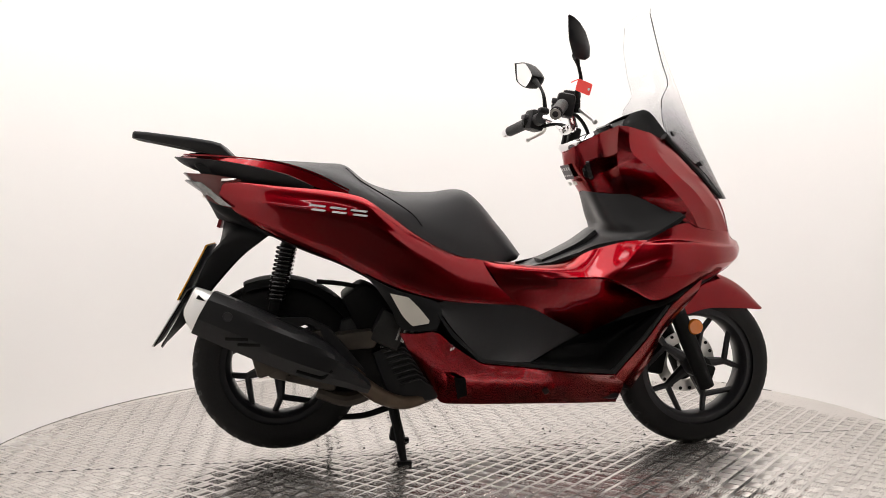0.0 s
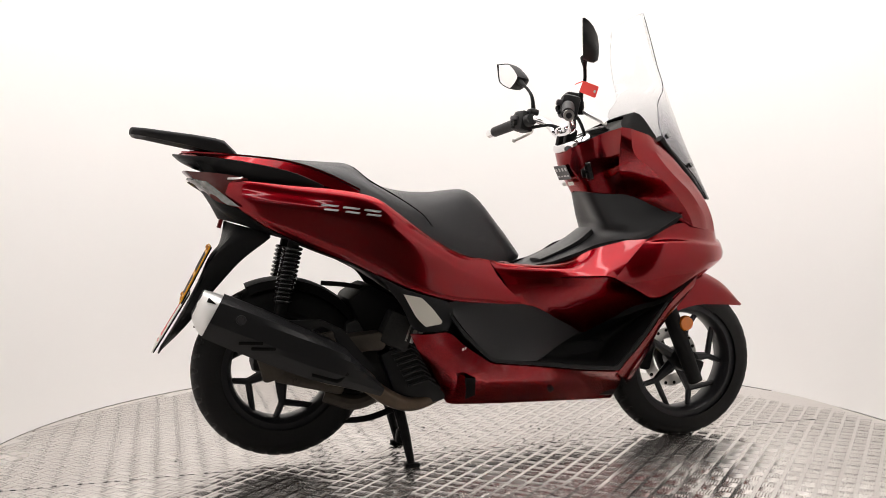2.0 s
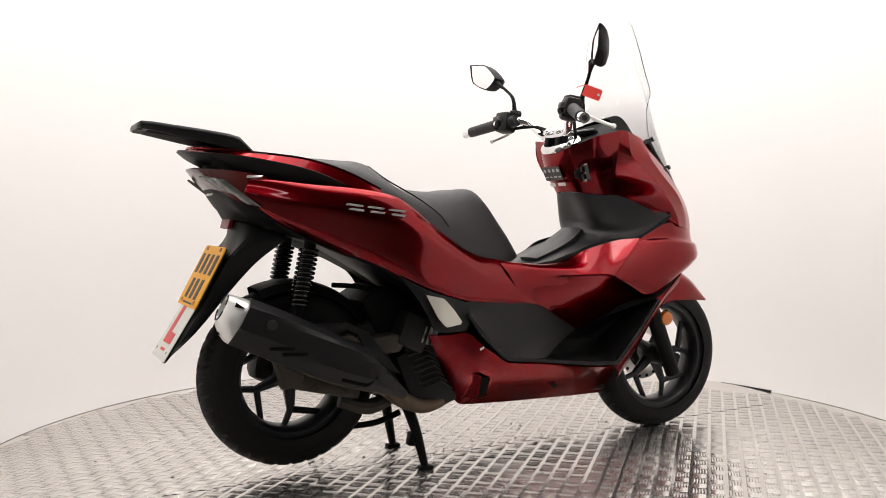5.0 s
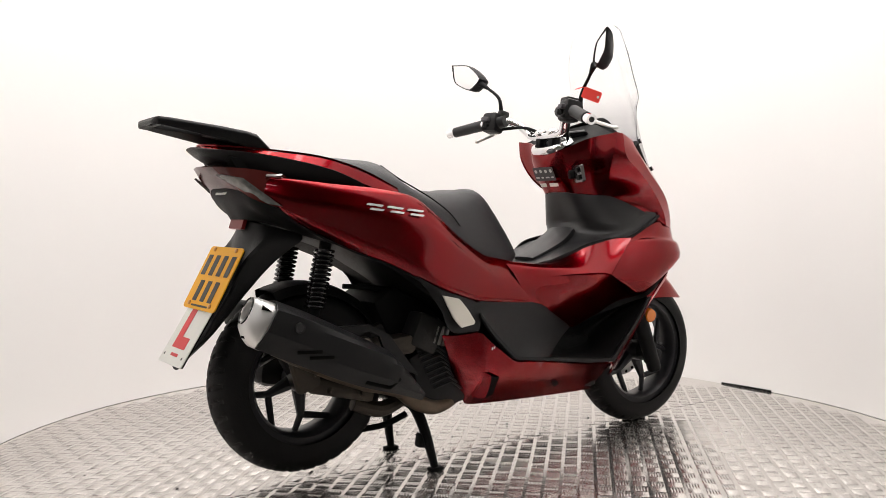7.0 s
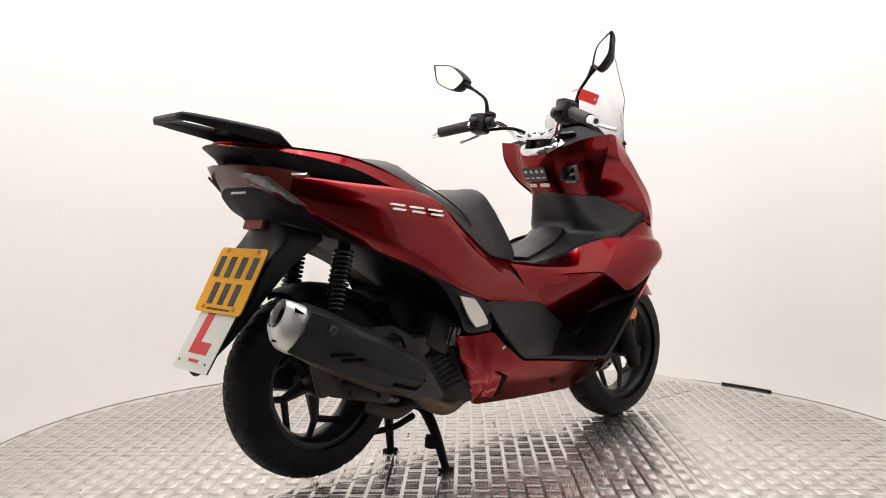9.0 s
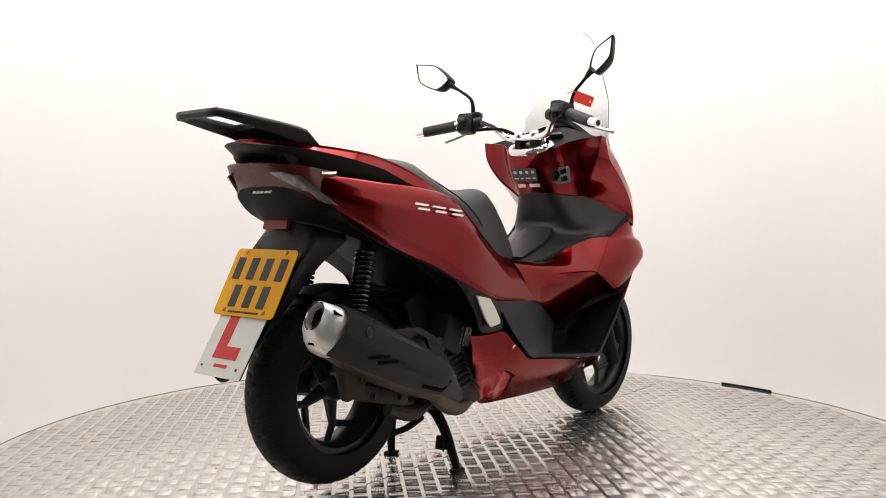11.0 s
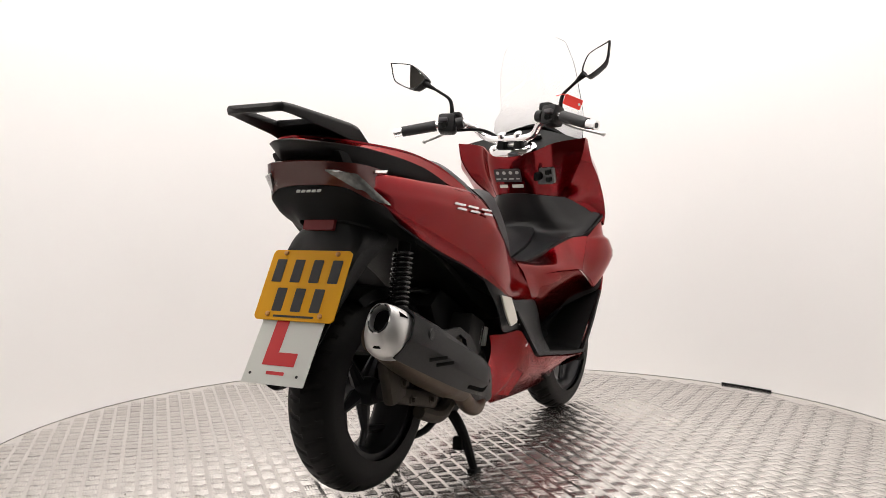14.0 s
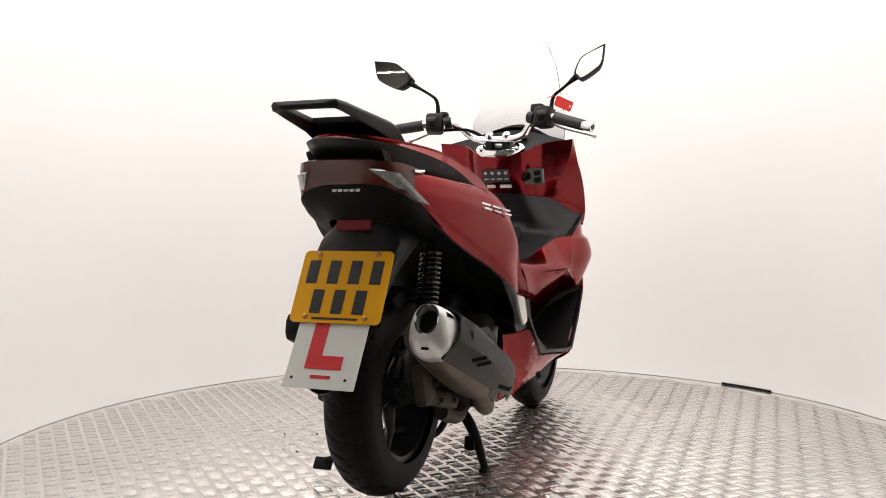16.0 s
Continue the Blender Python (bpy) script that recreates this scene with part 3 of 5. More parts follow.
# seat
part("seat", sheet([
    [(p[0], s * p[1], p[2]) for p in row] for s, row in (
        (1, [(-0.660, -0.090, 0.886), (-0.543, -0.130, 0.863), (-0.448, -0.165, 0.837), (-0.353, -0.192, 0.794), (-0.258, -0.196, 0.739), (-0.153, -0.188, 0.667), (-0.061, -0.168, 0.621), (0.027, -0.138, 0.598), (0.108, -0.100, 0.589), (0.130, -0.050, 0.585)]),
        (1, [(-0.660, -0.085, 0.891), (-0.543, -0.122, 0.877), (-0.432, -0.150, 0.861), (-0.345, -0.172, 0.826), (-0.257, -0.178, 0.776), (-0.152, -0.172, 0.723), (-0.051, -0.155, 0.691), (0.042, -0.128, 0.658), (0.127, -0.090, 0.611), (0.155, -0.050, 0.595)]),
        (1, [(-0.661, -0.040, 0.895), (-0.546, -0.070, 0.888), (-0.424, -0.095, 0.879), (-0.359, -0.110, 0.866), (-0.286, -0.115, 0.812), (-0.203, -0.115, 0.795), (-0.120, -0.110, 0.791), (-0.015, -0.100, 0.789), (0.088, -0.085, 0.682), (0.161, -0.045, 0.604)]),
        (1, [(-0.664, 0.000, 0.898), (-0.548, 0.000, 0.894), (-0.423, 0.000, 0.887), (-0.361, 0.000, 0.880), (-0.296, 0.000, 0.831), (-0.210, 0.000, 0.803), (-0.116, 0.000, 0.798), (0.007, 0.000, 0.798), (0.108, 0.000, 0.694), (0.175, 0.000, 0.607)]),
        (-1, [(-0.661, -0.040, 0.895), (-0.546, -0.070, 0.888), (-0.424, -0.095, 0.879), (-0.359, -0.110, 0.866), (-0.286, -0.115, 0.812), (-0.203, -0.115, 0.795), (-0.120, -0.110, 0.791), (-0.015, -0.100, 0.789), (0.088, -0.085, 0.682), (0.161, -0.045, 0.604)]),
        (-1, [(-0.660, -0.085, 0.891), (-0.543, -0.122, 0.877), (-0.432, -0.150, 0.861), (-0.345, -0.172, 0.826), (-0.257, -0.178, 0.776), (-0.152, -0.172, 0.723), (-0.051, -0.155, 0.691), (0.042, -0.128, 0.658), (0.127, -0.090, 0.611), (0.155, -0.050, 0.595)]),
        (-1, [(-0.660, -0.090, 0.886), (-0.543, -0.130, 0.863), (-0.448, -0.165, 0.837), (-0.353, -0.192, 0.794), (-0.258, -0.196, 0.739), (-0.153, -0.188, 0.667), (-0.061, -0.168, 0.621), (0.027, -0.138, 0.598), (0.108, -0.100, 0.589), (0.130, -0.050, 0.585)]))],
    n=60, across=4, thick=0.012), VINYL, B, "black stitched vinyl dual seat", 50)

# tail: red top cover, grab rail, lamp, undertray
part("tail_cover", sheet(wrap([
    [(-0.357, -0.198, 0.797), (-0.448, -0.176, 0.844), (-0.542, -0.152, 0.876), (-0.638, -0.130, 0.890), (-0.751, -0.095, 0.900), (-0.820, -0.050, 0.905), (-0.833, 0.000, 0.909)],
    [(-0.360, -0.202, 0.792), (-0.416, -0.194, 0.800), (-0.466, -0.184, 0.818), (-0.542, -0.166, 0.851), (-0.637, -0.143, 0.874), (-0.749, -0.108, 0.893), (-0.831, -0.060, 0.898), (-0.846, 0.000, 0.900)],
]), n=50, across=2), RED, B)
part("tail_top", sheet(wrap([
    [(-0.356, -0.190, 0.800), (-0.448, -0.172, 0.847), (-0.542, -0.150, 0.878), (-0.638, -0.128, 0.892), (-0.751, -0.093, 0.902), (-0.818, -0.050, 0.907), (-0.831, 0.000, 0.910)],
    [(-0.362, -0.050, 0.804), (-0.448, -0.050, 0.853), (-0.546, -0.050, 0.883), (-0.644, -0.050, 0.896), (-0.757, -0.040, 0.905), (-0.808, -0.020, 0.909), (-0.814, 0.000, 0.910)],
]), n=50, across=2), RED, B)
part("grab_rail", sheet(wrap([
    [(-0.454, -0.188, 0.812), (-0.487, -0.181, 0.828), (-0.542, -0.169, 0.850), (-0.636, -0.146, 0.872), (-0.749, -0.110, 0.891), (-0.837, -0.062, 0.898), (-0.856, 0.000, 0.903)],
    [(-0.460, -0.187, 0.806), (-0.494, -0.170, 0.810), (-0.557, -0.154, 0.819), (-0.651, -0.130, 0.836), (-0.755, -0.094, 0.860), (-0.822, -0.048, 0.880), (-0.836, 0.000, 0.885)],
    [(-0.471, -0.180, 0.801), (-0.503, -0.160, 0.801), (-0.573, -0.140, 0.810), (-0.653, -0.118, 0.824), (-0.735, -0.100, 0.847), (-0.787, -0.055, 0.863), (-0.803, 0.000, 0.867)],
]), n=50, across=4), BLACK, B, "black plastic grab rail")
LENS = [
    [(-0.655, -0.142, 0.832), (-0.70, -0.138, 0.842), (-0.76, -0.125, 0.85), (-0.812, -0.088, 0.853), (-0.828, -0.04, 0.855), (-0.83, 0.0, 0.855)],
    [(-0.66, -0.149, 0.79), (-0.70, -0.146, 0.80), (-0.755, -0.132, 0.815), (-0.795, -0.095, 0.826), (-0.803, -0.042, 0.83), (-0.804, 0.0, 0.83)],
    [(-0.675, -0.156, 0.752), (-0.705, -0.151, 0.758), (-0.745, -0.135, 0.775), (-0.765, -0.098, 0.795), (-0.778, -0.045, 0.802), (-0.78, 0.0, 0.802)],
]
part("tail_lamp", sheet(wrap(LENS), n=50, across=4), SMOKE, B, "smoked red wrap-round tail lamp", 50)
INDICATOR = [
    [(-0.767, -0.1325, 0.826), (-0.789, -0.121, 0.828), (-0.806, -0.104, 0.830), (-0.819, -0.082, 0.832)],
    [(-0.679, -0.1680, 0.755), (-0.688, -0.1655, 0.757), (-0.699, -0.1610, 0.759), (-0.711, -0.1550, 0.761)],
]
part("indicator_lens", sheet(INDICATOR, n=10, across=5, thick=0.006), CLEAR, B, "clear indicator lens", 40)
part("indicator_lens", sheet([[(p[0] + 0.006, 0.007 - p[1] - 0.0125, p[2]) for p in row] for row in INDICATOR], n=10, across=5, thick=0.006), CLEAR, B, "clear indicator lens", 40)
both("chrome_tip", [
    [(-0.668, -0.151, 0.837), (-0.688, -0.1475, 0.836), (-0.708, -0.143, 0.836)],
    [(-0.675, -0.1535, 0.832), (-0.692, -0.1495, 0.830), (-0.711, -0.1445, 0.830)],
], STEEL, B, "bright silver tail trim", n=8, across=2)
part("undertray", sheet(wrap([
    [(-0.60, -0.156, 0.712), (-0.66, -0.157, 0.742), (-0.705, -0.153, 0.757), (-0.745, -0.133, 0.774), (-0.764, -0.096, 0.794), (-0.777, -0.045, 0.801), (-0.779, 0.0, 0.801)],
    [(-0.58, -0.165, 0.68), (-0.64, -0.155, 0.715), (-0.69, -0.14, 0.73), (-0.725, -0.122, 0.745), (-0.748, -0.088, 0.765), (-0.757, -0.045, 0.77), (-0.758, 0.0, 0.77)],
    [(-0.52, -0.14, 0.655), (-0.60, -0.12, 0.68), (-0.65, -0.105, 0.70), (-0.69, -0.09, 0.712), (-0.72, -0.07, 0.72), (-0.732, -0.04, 0.722), (-0.732, 0.0, 0.722)],
]), n=40, across=4), DULL, B, "dull black plastic tail undertray", 40)

# wheels
def wheel(name, turn, x, z, r, w, rim, m, label):
    hub = Matrix.Translation((x, 0, z))
    bm = bmesh.new()
    na, nw = 520, 36
    prof = []
    for k in range(nw + 1):
        a = math.pi * (k / nw) - math.pi / 2
        yy = w / 2 * math.sin(a)
        rr = rim + 0.004 + (r - rim - 0.004) * max(0.0, math.cos(a)) ** 0.62
        if abs(yy) > w * 0.485:
            rr = rim + 0.004
        prof.append((rr, yy))
    rings = []
    for i in range(na):
        a = 2 * math.pi * i / na
        ring = []
        for k, (rr, yy) in enumerate(prof):
            u = abs(yy) / (w / 2)
            ph = (i / na * 36 + (0.5 if yy > 0 else 0) + 0.55 * u) % 1.0
            ph2 = (i / na * 36 + (0.5 if yy > 0 else 0) - 0.2 * u) % 1.0
            groove = (0.06 < u < 0.74 and ph < 0.25) or (0.45 < u < 0.74 and 0.52 < ph2 < 0.74)
            d = 0.0032 if groove and rr > rim + 0.02 else 0
            ring.append(bm.verts.new(((rr - d) * math.cos(a), yy, (rr - d) * math.sin(a))))
        rings.append(ring)
    for i in range(na):
        u, v = rings[i], rings[(i + 1) % na]
        for k in range(nw):
            bm.faces.new([u[k], v[k], v[k + 1], u[k + 1]])
    wob = new(name)
    wob.parent = B
    wob.matrix_basis = m @ hub
    tagged(wob, label)
    part("tyre", bm, RUBBER, wob, "black grooved rubber tyre", 30)
    h = w * 0.40
    part("rim", lathe([(rim - 0.022, -h * 0.75), (rim - 0.012, -h), (rim + 0.006, -h), (rim + 0.006, -h + 0.006), (rim - 0.006, -h + 0.012),
                       (rim - 0.012, 0), (rim - 0.006, h - 0.012), (rim + 0.006, h - 0.006), (rim + 0.006, h), (rim - 0.012, h), (rim - 0.022, h * 0.75),
                       (rim - 0.026, 0), (rim - 0.022, -h * 0.75)], 90), ALLOY, wob, "satin black cast rim", 40)
    part("hub", lathe([(0.0, -0.045), (0.03, -0.045), (0.036, -0.03), (0.036, 0.03), (0.03, 0.045), (0.0, 0.045)], 28), ALLOY, wob)
    for s in range(5):
        a = 2 * math.pi * s / 5 + turn
        bmp = bmesh.new()
        rj = rim * 0.64
        tube([(0.025 * math.cos(a), 0, 0.025 * math.sin(a)), (rj * math.cos(a), -0.006, rj * math.sin(a))], [0.021, 0.0100], 8, n=4, bm=bmp)
        for e in (-0.16, 0.68):
            tube([(rj * 0.93 * math.cos(a), -0.006, rj * 0.93 * math.sin(a)), ((rim - 0.012) * math.cos(a + e), -0.004, (rim - 0.012) * math.sin(a + e))],
                 [0.0100, 0.0085], 8, bm=bmp)
        part("spoke", bmp, ALLOY, wob)
    return wob


STEER = Matrix.Translation((0.62, 0, 0)) @ Matrix.Rotation(radians(0.5), 4, "Z") @ Matrix.Translation((-0.62, 0, 0))
REAR = wheel("rear_wheel", -0.28, -0.562, 0.286, 0.254, 0.132, 0.166, Matrix(), "rear wheel with black alloy spokes, lifted clear of the floor")
FRONT = wheel("front_wheel", 0.05, 0.735, 0.252, 0.251, 0.112, 0.179, STEER, "front wheel with black alloy spokes and worn tyre")


def steered(bm):
    return move(bm, STEER)


# front fork, fender, brake
part("front_fender", steered(sheet(wrap([
    [(0.665, -0.066, 0.409), (0.688, -0.062, 0.486), (0.719, -0.030, 0.517), (0.738, 0.000, 0.520)],
    [(0.757, -0.066, 0.434), (0.768, -0.060, 0.510), (0.786, -0.030, 0.534), (0.804, 0.000, 0.537)],
    [(0.857, -0.052, 0.432), (0.863, -0.045, 0.479), (0.879, -0.020, 0.495), (0.890, 0.000, 0.499)],
    [(0.960, -0.012, 0.421), (0.964, -0.008, 0.422), (0.968, -0.004, 0.424), (0.970, 0.000, 0.423)],
]), n=25, across=6)), RED, B, "glossy red pointed front fender", 30)
for s in (-1, 1):
    part("fork_leg", steered(tube([(p[0], -s * p[1], p[2]) for p in ((0.626, -0.088, 0.483), (0.662, -0.088, 0.401), (0.748, -0.088, 0.192))], [0.025, 0.026, 0.024], 16, smooth=False)), DULL, B)
    part("axle_clamp", steered(box(0.05, 0.034, 0.06, pose(0.742, s * 0.085, 0.235, 0, 20, 0), 0.008)), DULL, B)
    ref = lathe([(0.0, -0.006), (0.021, -0.006), (0.024, 0.0), (0.024, 0.01), (0.0, 0.01)], 24, Matrix.Translation((0.70, s * 0.112, 0.383)))
    part("reflector", steered(ref), AMBER, B, "round amber side reflector")
disc = lathe([(0.062, 0.0), (0.099, 0.0), (0.099, 0.005), (0.062, 0.005), (0.062, 0.0)], 48, Matrix.Translation((0.735, 0.048, 0.252)))
part("brake_disc", steered(disc), STEEL, B, "bright drilled steel brake disc")
# Dark plugs in place of drilled holes, coloured like their inner shade.
for k in range(18):
    a = 2 * math.pi * k / 18
    part("disc_hole", steered(lathe([(0.0, -0.001), (0.006, -0.001), (0.006, 0.006), (0.0, 0.006)], 8,
         Matrix.Translation((0.735 + 0.09 * math.cos(a), 0.048, 0.252 + 0.09 * math.sin(a))))), DULL, B)
part("brake_caliper", steered(box(0.06, 0.05, 0.10, pose(0.635, 0.055, 0.265, 0, 12, 0), 0.012)), DULL, B)
part("speed_sensor", steered(cyl((0.735, -0.075, 0.252), (0.735, -0.045, 0.252), 0.034, 20)), DULL, B)

# rack
def rack():
    xs = [-0.966, -0.961, -0.957, -0.940, -0.926, -0.80, -0.74, -0.715, -0.682]
    zs = [0.964, 0.971, 0.973, 0.972, 0.971, 0.955, 0.945, 0.938, 0.904]
    hw = [0.056, 0.076, 0.081, 0.083, 0.085, 0.094, 0.103, 0.106, 0.112]
    ys = [-1.0, -0.94, -0.75, -0.34, 0.34, 0.75, 0.94, 1.0]
    zb = [0.953, 0.955, 0.953, 0.951, 0.948, 0.922, 0.905, 0.900, 0.897]
    bm = bmesh.new()
    g = [[bm.verts.new((x, y * h, z - (0.008 if abs(y) == 1 else 0))) for y in ys] for x, z, h in zip(xs, zs, hw)]
    w = [[bm.verts.new((x, y * h * 0.95, z if abs(y) > 0.9 else max(z, t - 0.014))) for y in ys] for x, z, h, t in zip(xs, zb, hw, zs)]
    gone = {(4, 2), (4, 3), (4, 4), (2, 3)}
    cells = [(i, j) for i in range(len(xs) - 1) for j in range(len(ys) - 1) if (i, j) not in gone]
    for i, j in cells:
        bm.faces.new([g[i][j], g[i + 1][j], g[i + 1][j + 1], g[i][j + 1]])
        bm.faces.new([w[i][j], w[i][j + 1], w[i + 1][j + 1], w[i + 1][j]])
        for di, dj, a, b in ((-1, 0, (i, j), (i, j + 1)), (1, 0, (i + 1, j), (i + 1, j + 1)), (0, -1, (i, j), (i + 1, j)), (0, 1, (i, j + 1), (i + 1, j + 1))):
            if (i + di, j + dj) not in cells:
                bm.faces.new([g[a[0]][a[1]], g[b[0]][b[1]], w[b[0]][b[1]], w[a[0]][a[1]]])
    bmesh.ops.recalc_face_normals(bm, faces=bm.faces)
    bmesh.ops.bevel(bm, geom=[e for e in bm.edges if len(e.link_faces) == 2 and e.calc_face_angle(0) > 0.7], offset=0.003, segments=2, affect="EDGES", profile=0.5)
    return bm


part("luggage_rack", rack(), BLACK, B, "flat black luggage rack plate with cut-outs", 30)
part("rack_mount", prism([(-0.810, 0.000, 0.914), (-0.794, 0.000, 0.894), (-0.693, 0.000, 0.890), (-0.672, 0.000, 0.897), (-0.713, 0.000, 0.915)], -0.06, 0.06, 0.006), GLOSS, B)

# number plate hanger and plates
part("plate_hanger", sheet(wrap([
    [(-0.593, -0.100, 0.684), (-0.673, -0.085, 0.704), (-0.709, -0.050, 0.715), (-0.717, 0.000, 0.718)],
    [(-0.592, -0.105, 0.671), (-0.700, -0.105, 0.672), (-0.720, -0.070, 0.657), (-0.730, 0.000, 0.655)],
    [(-0.673, -0.090, 0.607), (-0.754, -0.105, 0.613), (-0.750, -0.060, 0.605), (-0.760, 0.000, 0.603)],
    [(-0.747, -0.075, 0.525), (-0.796, -0.096, 0.527), (-0.796, -0.050, 0.511), (-0.806, 0.000, 0.507)],
    [(-0.822, -0.050, 0.429), (-0.847, -0.075, 0.436), (-0.851, -0.030, 0.421), (-0.854, 0.000, 0.414)],
    [(-0.888, -0.020, 0.360), (-0.899, -0.030, 0.355), (-0.903, -0.010, 0.347), (-0.904, 0.000, 0.346)],
]), n=25, across=5), BLACK, B, "black plastic number plate hanger")


def facing(c, s, side=(0, -1, 0)):
    """A pose whose x runs across, y up the slope s and z out of the face."""
    u, v = Vector(side).normalized(), Vector(s).normalized()
    n = u.cross(v)
    return Matrix(((u.x, v.x, n.x, c[0]), (u.y, v.y, n.y, c[1]), (u.z, v.z, n.z, c[2]), (0, 0, 0, 1)))


def card(w, h, d, m, x=0, y=0, z=0, corner=0.008, sk=0.0):
    """A thin plate with rounded corners."""
    bm = bmesh.new()
    pts = []
    for qx, qy, a0 in ((1, 1, 0), (-1, 1, 90), (-1, -1, 180), (1, -1, 270)):
        for k in range(5):
            a = radians(a0 + 22.5 * k)
            px, py = qx * (w / 2 - corner) + corner * math.cos(a), qy * (h / 2 - corner) + corner * math.sin(a)
            pts.append((x + px + sk * py, y + py))
    lo, hi = [bm.verts.new((*p, z)) for p in pts], [bm.verts.new((*p, z + d)) for p in pts]
    bm.faces.new(list(reversed(lo)))
    bm.faces.new(hi)
    for i in range(len(pts)):
        k = (i + 1) % len(pts)
        bm.faces.new([lo[i], lo[k], hi[k], hi[i]])
    return move(bm, m)


PM = facing((-0.797, 0.0, 0.570), (0.47, 0, 0.883))
NP = part("number_plate", card(0.228, 0.178, 0.003, PM, corner=0.012), YELLOW, B, "yellow rear number plate with black characters", 30)
for row, xs in ((0.035, (-0.081, -0.027, 0.027, 0.081)), (-0.038, (-0.054, 0.0, 0.054))):
    for x in xs:
        part("character_bar", card(0.028, 0.058, 0.0008, PM, x, row, 0.0032, 0.002), PRINT, NP)
part("small_print", card(0.115, 0.005, 0.0006, PM, 0.0, -0.079, 0.0032, 0.001), PRINT, NP)
for x, y in ((-0.075, 0.08), (0.075, 0.08), (-0.075, -0.075), (0.075, -0.075)):
    part("screw", move(lathe([(0.0, 0.005), (0.004, 0.0045), (0.006, 0.003), (0.006, 0.0)], 14, Matrix.Rotation(radians(90), 4, "X")), PM @ Matrix.Translation((x, y, 0.003))), COPPER, NP)
LM = facing((-0.865, 0.0, 0.439), (0.527, 0, 0.85))
LP = part("learner_plate", card(0.175, 0.19, 0.002, LM, corner=0.003), WHITE, B, "white learner plate with red letter L", 30)
part("backing", card(0.172, 0.186, 0.003, LM, 0, 0, -0.0045, 0.003), DULL, LP)
part("backing", card(0.224, 0.174, 0.003, PM, 0, 0, -0.0045, 0.01), DULL, NP)
ell = bmesh.new()
for outline in ([(-0.045, -0.05), (0.045, -0.05), (0.045, -0.018), (-0.009, -0.018), (-0.009, 0.065), (-0.045, 0.065)],):
    lo, hi = [ell.verts.new((*p, 0.0022)) for p in outline], [ell.verts.new((*p, 0.003)) for p in outline]
    ell.faces.new(list(reversed(lo)))
    ell.faces.new(hi)
    for i in range(6):
        ell.faces.new([lo[i], lo[(i + 1) % 6], hi[(i + 1) % 6], hi[i]])
part("letter_l", move(ell, LM), LRED, LP, "red letter L", 0)
part("maker_mark", card(0.05, 0.008, 0.0006, LM, 0.0, -0.068, 0.0022, 0.002), LRED, LP)
# Dark cards paint the shade in two fixing holes.
for x in (-0.07, 0.062):
    part("fixing_hole", card(0.007, 0.007, 0.0006, LM, x, -0.072, 0.0022, 0.0034), PRINT, LP)

part("seat_piping", tube([(-0.361, -0.112, 0.867), (-0.320, -0.146, 0.829), (-0.241, -0.177, 0.779), (-0.177, -0.181, 0.735), (-0.148, -0.186, 0.699)], 0.0022, 6), DULL, B)

# tail reflector, maker bars and model marks
RM = facing((-0.722, 0.004, 0.711), (0.3, 0, 0.95))
part("tail_reflector", card(0.088, 0.032, 0.010, RM, corner=0.003), REDLENS, B, "dark red oblong tail reflector")
HM = facing((-0.770, 0.0, 0.787), (0.55, 0, 0.83))
for k in range(5):
    part("maker_bar", card(0.011, 0.008, 0.0012, HM, -0.03 + 0.015 * k, 0, 0.004, 0.001), WHITE, B)
FM = facing((-0.385, -0.232, 0.744), (0.1, 0.30, 0.95), (0.985, -0.145, -0.13))
for x in (-0.058, 0.0, 0.058):
    for y, w in ((0.006, 0.046), (-0.006, 0.04)):
        part("model_mark", card(w, 0.006, 0.003, FM, x - 0.35 * y, y, 0.0, 0.003, 0.9), MARK, B)
part("panel_plug", move(lathe([(0.0, -0.003), (0.005, -0.002), (0.006, 0.002)], 12), Matrix.Translation((-0.497, -0.207, 0.770))), DULL, B)

# rear shocks
for s in (-1, 1):
    top, bot = Vector((-0.528, s * 0.110, 0.665)), Vector((-0.572, s * 0.110, 0.455))
    part("shock_body", tube([top, bot], [0.017, 0.017], 14), DULL, B)
    d = bot - top
    ax_, bx = Vector((0, 1, 0)), d.normalized().cross(Vector((0, 1, 0)))
    pts = [top + d * (0.1 + 0.75 * k / 156) + (ax_ * math.cos(2 * math.pi * k / 12) + bx * math.sin(2 * math.pi * k / 12)) * 0.024 for k in range(157)]
    part("coil_spring", tube(pts, 0.0048, 6, n=157, smooth=False), GLOSS, B, "black coil spring", 60)

# exhaust
def ax(s, up, y):
    return (-0.735 + 0.891 * s + 0.454 * up, y, 0.462 - 0.454 * s + 0.891 * up)


